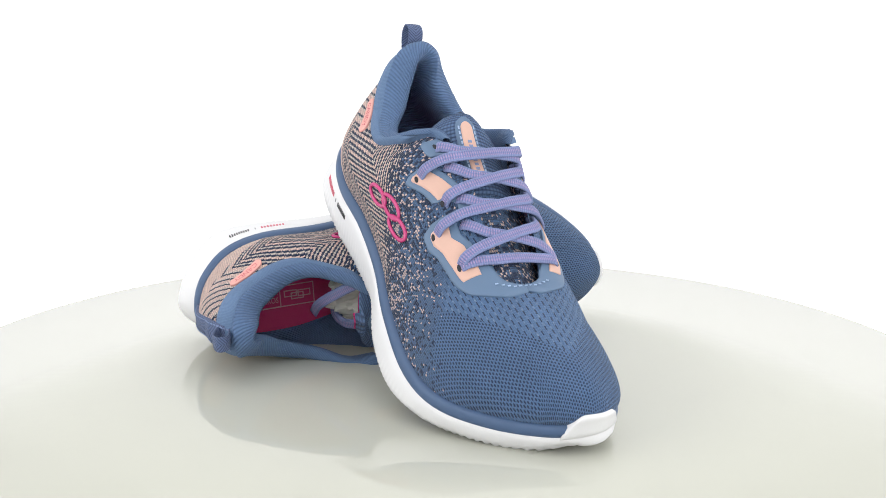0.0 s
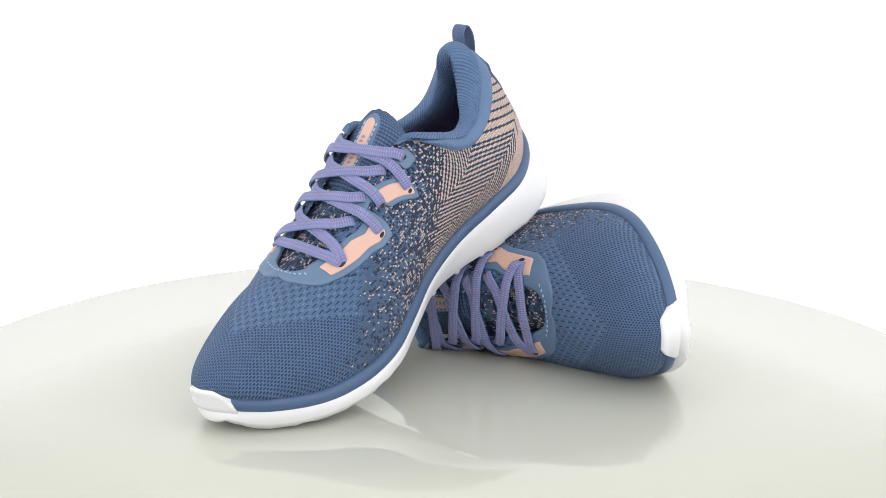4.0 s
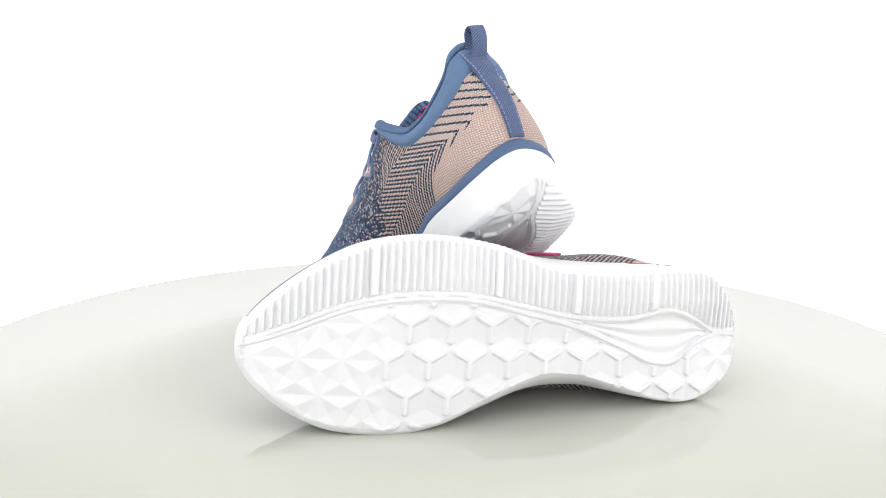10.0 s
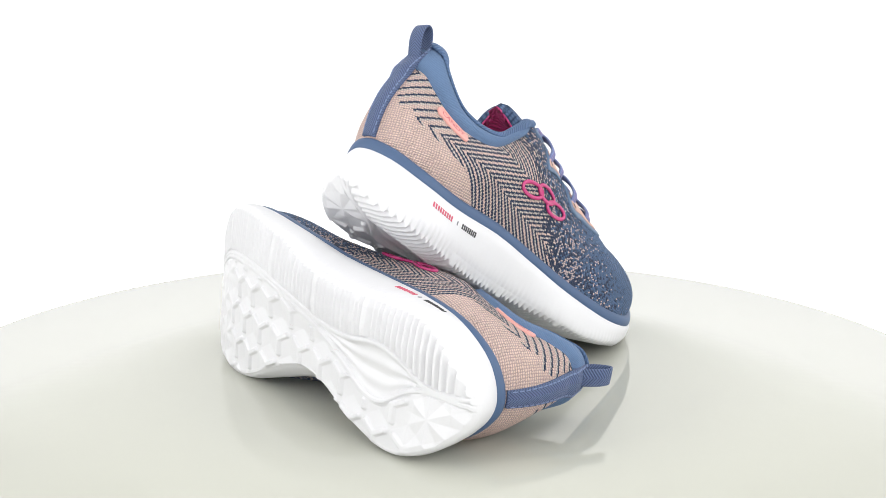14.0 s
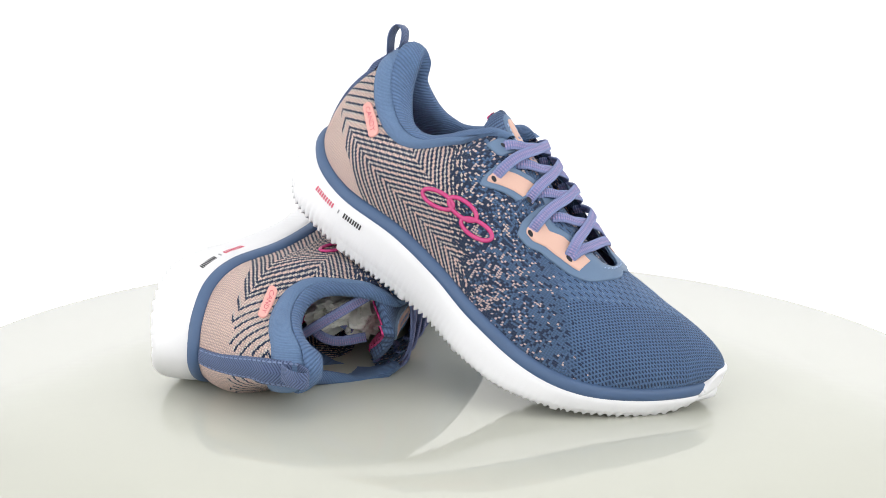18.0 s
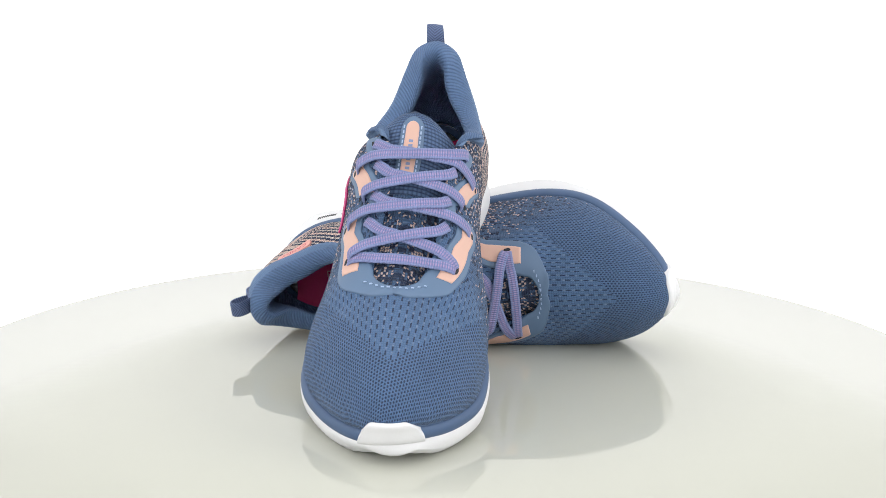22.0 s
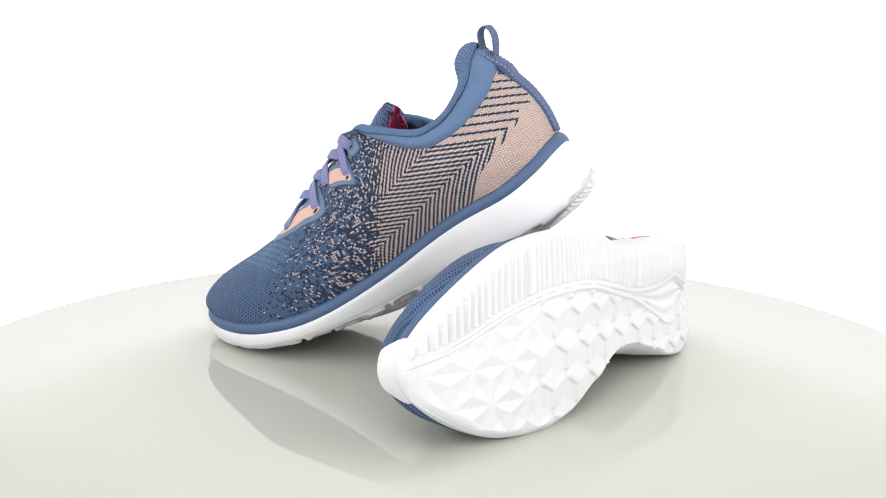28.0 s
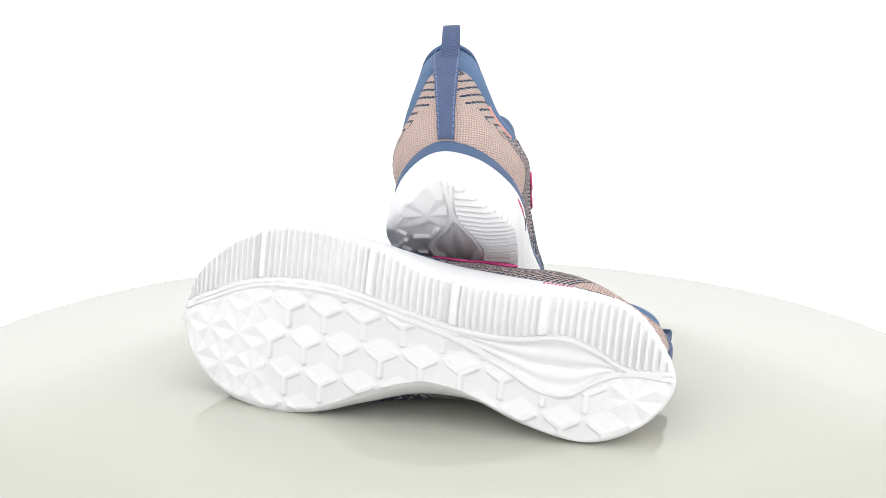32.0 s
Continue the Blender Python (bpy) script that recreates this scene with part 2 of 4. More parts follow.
# ---- shape tools ----
def spline(keys, points, at, period=None):
    """Smooth curve through points given at rising keys (Hermite); period closes it."""
    k = np.array(keys, float)
    p = np.array(points, float)
    if p.ndim == 1:
        p = p[:, None]
    if period:
        k = np.concatenate([[k[-1] - period], k, [k[0] + period, k[1] + period]])
        p = np.concatenate([p[-1:], p, p[:1], p[1:2]])
        at = np.mod(np.asarray(at, float) - k[1], period) + k[1]
    at = np.clip(np.asarray(at, float), k[0], k[-1])
    d = np.diff(p, axis=0) / np.diff(k)[:, None]
    w = np.diff(k)
    m = np.empty_like(p)
    m[1:-1] = (d[:-1] * w[1:, None] + d[1:] * w[:-1, None]) / (w[1:] + w[:-1])[:, None]
    m[0], m[-1] = d[0], d[-1]
    i = np.clip(np.searchsorted(k, at, side="right") - 1, 0, len(k) - 2)
    h = w[i][:, None]
    s = ((at - k[i]) / w[i])[:, None]
    return ((2 * s**3 - 3 * s**2 + 1) * p[i] + (s**3 - 2 * s**2 + s) * h * m[i]
            + (-2 * s**3 + 3 * s**2) * p[i + 1] + (s**3 - s**2) * h * m[i + 1])


def grid_mesh(name, P, close_u=False, flip=False):
    """A quad sheet from an array of points (nu, nv, 3)."""
    nu, nv = P.shape[:2]
    idx = np.arange(nu * nv).reshape(nu, nv)
    if close_u:
        idx = np.concatenate([idx, idx[:1]])
    f = np.stack([idx[:-1, :-1], idx[1:, :-1], idx[1:, 1:], idx[:-1, 1:]], -1).reshape(-1, 4)
    if flip:
        f = f[:, ::-1]
    me = bpy.data.meshes.new(name)
    me.from_pydata(P.reshape(-1, 3).tolist(), [], f.tolist())
    me.polygons.foreach_set("use_smooth", np.ones(len(f), bool))
    return me


def part(name, me, mat, parent, label=""):
    ob = new(name, me)
    me.materials.append(mat)
    ob.parent = parent
    if label:
        ob["label"] = label
    return ob


# ---- running shoe: left-foot shape, x to the toe, y to the outer side, z up from the tread ----
N = 25                      # stations round the shoe: 0 toe, 4 outer ball, 11 heel, 20 inner ball
RIM_X = (.1592, .1529, .1314, .1037, .0730, .0329, -.0010, -.0358, -.0740, -.0985, -.1148, -.1207, -.1171, -.1050, -.0850, -.0549, -.0254, .0051, .0351, .0591, .0818, .1045, .1227, .1410, .1531)
RIM_Y = (.0047, .0222, .0424, .0583, .0624, .0585, .0526, .0502, .0493, .0435, .0297, .0126, .0000, -.0116, -.0182, -.0178, -.0135, -.0145, -.0243, -.0328, -.0365, -.0365, -.0325, -.0227, -.0101)
RIM_Z = (.0479, .0398, .0266, .0157, .0118, .0154, .0222, .0273, .0281, .0331, .0406, .0447, .0425, .0364, .0315, .0301, .0264, .0208, .0168, .0156, .0177, .0232, .0300, .0387, .0455)
TREAD_X = (.1642, .1558, .1331, .1046, .0728, .0323, -.0014, -.0359, -.0740, -.1014, -.1193, -.1323, -.1261, -.1089, -.0877, -.0578, -.0255, .0017, .0344, .0583, .0815, .1046, .1231, .1432, .1583)
TREAD_Y = (.0029, .0213, .0432, .0597, .0668, .0621, .0515, .0490, .0511, .0496, .0361, .0126, -.0059, -.0199, -.0256, -.0208, -.0104, -.0091, -.0223, -.0338, -.0393, -.0390, -.0359, -.0258, -.0119)


def rim(u):
    return spline(range(N), np.array([RIM_X, RIM_Y, RIM_Z]).T, u, N)


def tread_z(x, y):
    flat = spline((-.135, -.125, -.11, -.09, -.06, 0, .06, .085, .105, .12, .132, .143, .152, .160),
                  (.0224, .0127, .0059, .0013, -.0019, -.0041, -.0060, -.0026, .0019, .0073, .0121, .0171, .0234, .0326), x)[:, 0]
    lean = spline((-.13, -.06, 0, .06, .11, .155), (.0337, -.0247, -.0786, -.1185, -.0969, -.1045), x)[:, 0]
    return flat + lean * (y - .012)


def proud(x, y):
    k = np.clip((y - .012) / .02, 0, 1) * np.clip((.062 - y) / .018, 0, 1)
    return k * spline((-.13, -.06, -.01, .05, .12), (.003, .005, .0035, .002, 0), x)[:, 0]


def tread_edge(u):
    q = spline(range(N), np.array([TREAD_X, TREAD_Y]).T, u, N)
    return np.column_stack([q, tread_z(q[:, 0], q[:, 1])])


TOP = ((0, .128, .010, .0655), (1, .120, .0115, .0662), (2, .108, .013, .0672), (3, .0845, .013, .0693), (3.35, .0790, .013, .0698), (3.6, .0780, .0180, .0698), (3.85, .0748, .0235, .0700), (4.2, .0685, .0262, .0713), (4.5, .0618, .0262, .0735),
       (5, .047, .0255, .080), (6, .015, .0245, .0945), (6.8, -.013, .0305, .1045), (7.4, -.028, .0400, .0960), (8, -.046, .0425, .0810),
       (8.6, -.061, .0402, .0777), (9.3, -.0765, .0335, .0837), (10, -.0895, .0285, .0988), (10.5, -.0943, .0237, .1112), (11, -.0963, .0125, .1160),
       (11.5, -.0943, .0020, .1110), (12, -.0895, -.0025, .1005), (12.8, -.0775, -.0080, .0895), (14, -.0615, -.0130, .0830), (15, -.046, -.0160, .0860), (15.6, -.028, -.0190, .0976),
       (16.2, -.013, -.0115, .1045), (17, .015, -.0060, .0950), (18, .047, -.0055, .0810), (19, .0618, -.0035, .0735), (19.5, .0685, -.0010, .0713), (20.1, .0748, .0025, .0700), (20.4, .0780, .0080, .0698), (20.65, .0790, .013, .0698), (21, .0845, .013, .0693),
       (22, .106, .013, .0673), (23, .116, .012, .0665), (24, .124, .011, .066))


def top(u):
    u = np.mod(np.asarray(u, float), N)
    q = spline([r[0] for r in TOP], [r[1:] for r in TOP], u, N)
    shut = (u < 3.35) | (u > 20.65)
    x = q[shut, 0]
    q[shut, 1] = .013 - .003 * np.clip((x - .105) / .023, 0, 1)
    q[shut, 2] = spline((.078, .092, .106, .120, .130), (.0702, .0690, .0673, .0662, .0653), x)[:, 0]
    return q


def over(u):
    """1 where the upper closes over the foot, 0 round the collar."""
    return np.clip(spline((0, 3.5, 5, 6.3, 6.7, 7.3, 11, 15.2, 16.2, 16.8, 18, 20.5, 24), (1, 1, 1, 1, .8, 0, 0, 0, .8, 1, 1, 1, 1), u, N)[:, 0], 0, 1)


def reach(u):
    """How far the top of the section runs out level before it turns down."""
    return spline((0, 3.5, 5, 6, 6.6, 7.5, 11, 15.5, 16.3, 17, 18, 20, 24), (.55, .50, .58, .80, .95, .55, .4, .6, 1.05, .95, .80, .65, .55), u, N)


def bulge(u):
    return spline((0, 3.5, 4.5, 5.5, 6.4, 7, 8, 9, 11, 13, 15, 16, 17, 18, 20, 24), (.008, .006, .001, .006, .0125, .0160, .0160, .0090, .004, .0085, .0165, .026, .027, .019, .009, .008), u, N)


def upper(u, v):
    """Points of the upper's surface: u along the stations, v from the rim (0) to the top line (1). Arrays of one length."""
    B, T = rim(u), top(u)
    c = over(u)[:, None]
    e = (rim(u + .05) - rim(u - .05))
    out = np.column_stack([-e[:, 1], e[:, 0], 0 * u])
    out /= -np.linalg.norm(out, axis=1)[:, None]
    H = (T[:, 2] - B[:, 2])[:, None]
    up = np.array([[0, 0, 1.0]])
    P1 = B + up * H * .5 + out * bulge(u)
    flat = (B - T) * [1, 1, 0]
    P2 = c * (T + flat * reach(u)) + (1 - c) * (T + (B - T) * .33 + out * .005)
    w = v[:, None]
    return (1 - w)**3 * B + 3 * w * (1 - w)**2 * P1 + 3 * w**2 * (1 - w) * P2 + w**3 * T


def sheet(f, us, vs):
    U, V = np.meshgrid(us, vs, indexing="ij")
    return f(U.ravel(), V.ravel()).reshape(len(us), len(vs), 3)


def normals(P):
    du = np.gradient(P, axis=0)
    dv = np.gradient(P, axis=1)
    n = np.cross(du, dv)
    return n / (np.linalg.norm(n, axis=2, keepdims=True) + 1e-12)


def collar_low(u):
    return spline((6.3, 6.7, 7.2, 8, 9, 10, 11, 12, 13.2, 15, 15.8, 16.3, 16.7), (.97, .91, .86, .80, .775, .73, .69, .73, .775, .80, .86, .91, .97), u)[:, 0]


def outward(u):
    e = rim(u + .05) - rim(u - .05)
    o = np.column_stack([-e[:, 1], e[:, 0], 0 * u])
    return o / -np.linalg.norm(o, axis=1)[:, None]


def skin(u, v):
    """Point and outer normal of the upper at (u, v), arrays of one length."""
    h = .004
    P = upper(u, v)
    du = upper(u + h * 5, v) - upper(u - h * 5, v)
    dv = upper(u, np.minimum(v + h, 1)) - upper(u, np.maximum(v - h, 0))
    n = np.cross(dv, du)
    n /= np.linalg.norm(n, axis=1)[:, None] + 1e-12
    mid = P - np.array([0.01, .013, .03])
    mid[:, 0] *= .25
    n[(n * mid).sum(1) < 0] *= -1
    return P, n


def by_throat(xt, d, inner=False):
    """(u, v) of points at distance d down from the top line, where the top line passes xt."""
    us = np.linspace(20.99, 15.9, 400) if inner else np.linspace(3.0, 7.0, 400)
    tx = top(us)[:, 0]
    u = np.interp(-np.asarray(xt), -tx, us)
    vv = np.linspace(1, 0, 80)
    U, V = np.meshgrid(u, vv, indexing="ij")
    P = upper(U.ravel(), V.ravel()).reshape(len(u), 80, 3)
    arc = np.concatenate([np.zeros((len(u), 1)), np.cumsum(np.linalg.norm(np.diff(P, axis=1), axis=2), 1)], 1)
    d = np.asarray(d) * (.84 if inner else 1)
    v = np.array([np.interp(dd, a, vv) for dd, a in zip(d, arc)])
    return u, v


def by_side(x, z, inner=False):
    """(u, v) of the upper's side where it passes (x, z)."""
    x, z = np.asarray(x, float), np.asarray(z, float)
    us = np.linspace(12, 21, 120) if inner else np.linspace(3, 10.8, 120)
    vs = np.linspace(.02, .98, 50)
    U, V = [a.ravel() for a in np.meshgrid(us, vs, indexing="ij")]
    G = upper(U, V)
    i = np.argmin((G[None, :, 0] - x[:, None])**2 + (G[None, :, 2] - z[:, None])**2, 1)
    u, v = U[i].copy(), V[i].copy()
    for _ in range(6):
        P = upper(u, v)
        a = (upper(u + .01, v) - P) / .01
        b = (upper(u, v + .002) - P) / .002
        rx, rz = x - P[:, 0], z - P[:, 2]
        det = a[:, 0] * b[:, 2] - a[:, 2] * b[:, 0]
        det = np.where(np.abs(det) < 1e-9, 1e-9, det)
        u = u + np.clip((rx * b[:, 2] - rz * b[:, 0]) / det, -.3, .3)
        v = np.clip(v + np.clip((rz * a[:, 0] - rx * a[:, 2]) / det, -.1, .1), 0, 1)
    return u, v


def slab(P, n, h, sink=.0006):
    """A sheet of points raised by h along the normals, with a rounded edge all round that goes down into what it lies on."""
    def pad(A):
        return np.pad(A, ((1, 1), (1, 1), (0, 0)), mode="edge")
    Q = P + n * h
    c = P.mean((0, 1))
    A = pad(pad(Q))
    Pn, nn = pad(pad(P)), pad(pad(n))
    ring1 = np.ones(A.shape[:2], bool)
    ring1[2:-2, 2:-2] = False
    ring0 = np.ones(A.shape[:2], bool)
    ring0[1:-1, 1:-1] = False
    A[ring1] = (Pn + nn * h * .55)[ring1]
    A[ring0] = (Pn - nn * sink)[ring0]
    step = Pn - c
    step /= np.linalg.norm(step, axis=2, keepdims=True) + 1e-9
    A[ring1] += (step * h * .45)[ring1]
    return A


def weave_map(me, P, close_u=False, along=0):
    """Map "weave": metres along and across a sheet."""
    a = np.concatenate([[0], np.cumsum(np.linalg.norm(np.diff(P, axis=0), axis=2).mean(1))])
    b = np.concatenate([[0], np.cumsum(np.linalg.norm(np.diff(P, axis=1), axis=2).mean(0))])
    A, B = np.meshgrid(a, b, indexing="ij")
    put_map(me, "weave", np.stack([A, B] if along == 0 else [B, A], -1).reshape(-1, 2))


def put_map(me, name, per_vertex):
    li = np.empty(len(me.loops), np.int32)
    me.loops.foreach_get("vertex_index", li)
    layer = me.uv_layers.new(name=name)
    layer.data.foreach_set("uv", per_vertex[li].astype(np.float32).ravel())


def ribbon_mesh(name, path, across, up, width, thick, flat=.5):
    """A flat band with rounded edges along a path. across, up: unit vectors at each point."""
    a = np.linspace(0, 2 * math.pi, 13)[:-1]
    w = np.sign(np.cos(a)) * np.abs(np.cos(a))**flat * width / 2
    h = np.sign(np.sin(a)) * np.abs(np.sin(a))**.8 * thick / 2
    P = path[:, None] + across[:, None] * w[None, :, None] + up[:, None] * h[None, :, None]
    cap0 = np.repeat(P[:1].mean(1, keepdims=True), 12, 1)
    cap1 = np.repeat(P[-1:].mean(1, keepdims=True), 12, 1)
    P = np.concatenate([cap0, P, cap1])
    P = P.transpose(1, 0, 2)
    me = grid_mesh(name, P, True)
    s = np.concatenate([[0], [0], np.cumsum(np.linalg.norm(np.diff(path, axis=0), axis=1)), [0]])
    s[-1] = s[-2]
    A = np.tile(s[None], (12, 1))
    B = np.tile((w + width)[:, None], (1, P.shape[1]))
    put_map(me, "weave", np.stack([A, B], -1).reshape(-1, 2))
    return me


def bars_mesh(name, boxes, place, h=.0003):
    """Small raised blocks: boxes (a0, a1, b0, b1) on a surface place(a, b) -> points, normals."""
    V, F = [], []
    for a0, a1, b0, b1 in boxes:
        a = np.array([a0, a1, a1, a0])
        b = np.array([b0, b0, b1, b1])
        P, n = place(a, b)
        k = len(V)
        V += (P + n * h).tolist() + (P - n * .0004).tolist()
        F += [(k, k + 1, k + 2, k + 3)] + [(k + i, k + (i + 1) % 4, k + 4 + (i + 1) % 4, k + 4 + i) for i in range(4)]
    me = bpy.data.meshes.new(name)
    me.from_pydata(V, [], F)
    return me


def tube_mesh(name, path, normal, r, closed=True, squash=.7, k=8):
    """A round cord along a path that lies on a surface with the given normals."""
    t = np.roll(path, -1, 0) - np.roll(path, 1, 0) if closed else np.gradient(path, axis=0)
    t /= np.linalg.norm(t, axis=1)[:, None]
    side = np.cross(t, normal)
    side /= np.linalg.norm(side, axis=1)[:, None]
    a = np.linspace(0, 2 * math.pi, k + 1)[:-1]
    P = path[:, None] + side[:, None] * (np.cos(a) * r)[None, :, None] + normal[:, None] * (np.sin(a) * r * squash)[None, :, None]
    P = P.transpose(1, 0, 2)
    nu, nv = P.shape[:2]
    if closed:
        P = np.concatenate([P, P[:, :1]], 1)
    return grid_mesh(name, P, True)


def eased(me):
    """The lying shoe's heel is pressed back and outward by its own weight."""
    co = np.empty(len(me.vertices) * 3, np.float32)
    me.vertices.foreach_get("co", co)
    co = co.reshape(-1, 3)
    a, b = np.clip((co[:, 2] - .042) / .055, 0, 1), np.clip((-.02 - co[:, 0]) / .06, 0, 1)
    w = a * a * (3 - 2 * a) * b * b * (3 - 2 * b)
    co[:, 0] -= .007 * w
    co[:, 1] += .007 * w
    me.vertices.foreach_set("co", co.ravel())


def mirrored(me, side):
    """Turns the left shoe's mesh into the right one's."""
    if side < 0:
        n = len(me.vertices)
        co = np.empty(n * 3, np.float32)
        me.vertices.foreach_get("co", co)
        co = co.reshape(-1, 3)
        co[:, 1] *= -1
        me.vertices.foreach_set("co", co.ravel())
        me.flip_normals()
    else:
        eased(me)
    me.update()
    return me


# ---- the sole's relief ----
def rib_low(x):
    return spline((-.135, -.105, -.094, -.079, -.048, -.0176, .013, .044, .068, .105, .14, .16),
                  (.0150, .0165, .022, .027, .0228, .0235, .029, .035, .036, .031, .017, .008), x)[:, 0]


def groove_low(x):
    return spline((-.135, -.105, -.094, -.082, -.0665, -.048, -.0176, .013, .044, .068, .105, .14, .16),
                  (.0115, .0125, .0075, -.001, -.002, .006, .018, .0255, .0325, .0335, .0285, .0145, .006), x)[:, 0]


def relief(x, y):
    """Height of the sole's moulding outward from its smooth bottom."""
    lo, hi = groove_low(x), rib_low(x)
    ribs = .0011 * np.clip(1.6 * np.cos(2 * math.pi * x / .0039), -1, 1)
    for nx in (.0314, -.0154, -.0638, .098):
        ribs = np.where(np.abs(x - nx) < .0022, .0014, ribs)
        ribs = np.where((np.abs(x - nx) > .0022) & (np.abs(x - nx) < .0034), -.0010, ribs)
    # rhombic blocks on a triangular net: three tilted facets round each peak, a three-armed rib along their edges
    a = .0225
    b = a * .866
    j = np.round(y / b)
    far = np.full(x.shape, 9.0)
    X, Y = x * 0, x * 0
    for dj in (-1, 0, 1):
        jj = j + dj
        off = .5 * (np.mod(jj, 2))
        i = np.round(x / a - off)
        dx, dy = x - (i + off) * a, y - jj * b
        d = np.hypot(dx, dy)
        near = d < far
        far = np.where(near, d, far)
        X, Y = np.where(near, dx, X), np.where(near, dy, Y)
    turn = np.arctan2(Y, X)
    face = np.mod(turn - radians(30), radians(120)) - radians(60)
    ends = np.clip(np.clip((x - .088) / .012, 0, 1) + np.clip((-.098 - x) / .008, 0, 1), 0, 1)
    facet = .0002 - .13 * far * np.cos(face)
    arm = far * np.abs(np.sin(np.mod(turn - radians(30) + radians(60), radians(120)) - radians(60)))
    along = far * np.cos(np.mod(turn - radians(30) + radians(60), radians(120)) - radians(60))
    arm = np.where(along < 0, far, np.where(along > .0088, np.hypot(arm, along - .0088), arm))
    rib = np.clip((.0019 - arm) / .0008, 0, 1) * (1 - ends)
    sec = np.mod(turn, radians(60)) - radians(30)
    gap = np.minimum(far * np.abs(np.sin(sec)), .0052)
    star = .0009 - .30 * gap * (.35 + .65 * np.clip(far * np.cos(sec) / .006, 0, 1))
    hexa = (np.maximum(facet, -.0022) * (1 - rib) + .0013 * rib) * (1 - ends) + star * ends
    lens = -.0012 + .0006 * np.cos((y - lo) / np.maximum(hi - lo, .002) * 2 * math.pi * 3)
    bandh = np.where(hi - lo > .006, lens, .0004)
    out = np.where(y > hi, ribs, np.where(y > lo, bandh, hexa))
    edge = np.minimum(np.abs(y - hi), np.abs(y - lo))
    return np.where((edge < .0011) & (y < hi + .0011), .0008, np.where((edge < .0022) & (y < hi + .002), -.0003, out))


def letters(words, x0, x1, y0, high, place):
    """Flat lettering fitted into a box on a surface."""
    cu = bpy.data.curves.new("letters", "FONT")
    cu.body = words
    cu.resolution_u = 3
    tmp = new("letters", cu)
    me = bpy.data.meshes.new_from_object(tmp.evaluated_get(bpy.context.evaluated_depsgraph_get()))
    bpy.data.objects.remove(tmp)
    bpy.data.curves.remove(cu)
    co = np.array([v.co[:] for v in me.vertices])
    lo, hi = co.min(0), co.max(0)
    P, n = place(x0 + (co[:, 0] - lo[0]) / (hi[0] - lo[0]) * (x1 - x0), y0 + (co[:, 1] - lo[1]) / (hi[1] - lo[1]) * high)
    me.vertices.foreach_set("co", (P + n * .0005).ravel())
    me.name = "print"
    me.update()
    return me


def running_shoe(side, label):
    """side 1: left foot, -1: right foot."""
    shoe = new("running_shoe")
    tagged(shoe, label, "shoe", "pair of running shoes")

    def add(name, me, mat, lab="", parent=None):
        return part(name, mirrored(me, side), mat, parent or shoe, lab)

    # knitted upper
    us = np.arange(0, N, N / 500)
    vs = np.linspace(0, 1, 61)
    P = sheet(upper, us, vs)
    me = grid_mesh("upper", P, True)
    arc = np.concatenate([[0], np.cumsum(np.linalg.norm(np.diff(rim(us), axis=0), axis=1))])
    x, y, z = P[..., 0], P[..., 1], P[..., 2]
    lat = us < 11
    i4 = np.argmin(np.abs(us - 5.2))
    i20 = np.argmin(np.abs(us - 18.2))
    along = np.where(lat, P[i4, 0, 0] - (arc - arc[i4]), P[i20, 0, 0] + (arc - arc[i20]))[:, None]
    k = np.clip((x - .0) / .05, 0, 1)
    k = k * k * (3 - 2 * k)
    S = x + (along - P[:, :1, 0]) * (1 - k)
    T = .07 - z + k * (np.abs(y - .012) - .045)
    put_map(me, "knit", np.stack([S, T], -1).reshape(-1, 2))
    flank_ = np.clip((y - .008) / .022, -1, 1)
    fall = .068 - z
    put_map(me, "arc", np.stack([x + (1 - np.abs(flank_)) * fall, y - .008 + flank_ * fall], -1).reshape(-1, 2))
    add("upper", me, mat_knit, "blue, navy and pink knitted upper")

    # painted rim between upper and sole
    us = np.arange(0, N, N / 260)
    B, out = rim(us), outward(us)
    ring = [B + out * o + np.array([0, 0, h]) for o, h in ((-.002, .0012), (.0006, .0015), (.0021, .0006), (.0030, -.001), (.0034, -.003), (.0032, -.0052), (.0022, -.0068), (-.002, -.0075))]
    add("rim", grid_mesh("rim", np.stack(ring, 1), True), mat_blue, "smooth blue painted rim")

    # foam sole: side wall, then the moulded tread
    us = np.arange(0, N, N / 1100)
    B, out, E = rim(us), outward(us), tread_edge(us)
    scal = np.where((E[:, 1] > rib_low(E[:, 0])), .0003 * np.cos(2 * math.pi * E[:, 0] / .0039), 0)[:, None]
    down = np.array([0, 0, 1.0])
    rings = [B + out * .0005 - down * .003, B + out * .0034 - down * .0062]
    for k in (.25, .5, .75, .9):
        rings.append((B - down * .0062) * (1 - k) + (E + down * .002) * k + out * (.0034 + .0010 * math.sin(k * math.pi)) * (1 - k * .75) + out * scal * max(k - .6, 0) * 2)
    rings.append(E + down * .002 + out * scal)
    add("midsole", grid_mesh("midsole", np.stack(rings, 1), True), mat_foam, "white foam midsole")
    axis = np.column_stack([np.clip(E[:, 0], -.105, .13), 0 * us + .012, 0 * us])
    rings = [E + down * .002 + out * scal]
    for k in np.linspace(.012, 1, 104):
        q = E * (1 - k) + axis * k
        q[:, 2] = tread_z(q[:, 0], q[:, 1]) + .0012 * max(0, 1 - k / .05) - (relief(q[:, 0], q[:, 1]) + proud(q[:, 0], q[:, 1])) * min(1, k / .06)
        rings.append(q)
    add("tread", grid_mesh("tread", np.stack(rings, 1), True), mat_foam, "white moulded tread with ribs and star blocks")

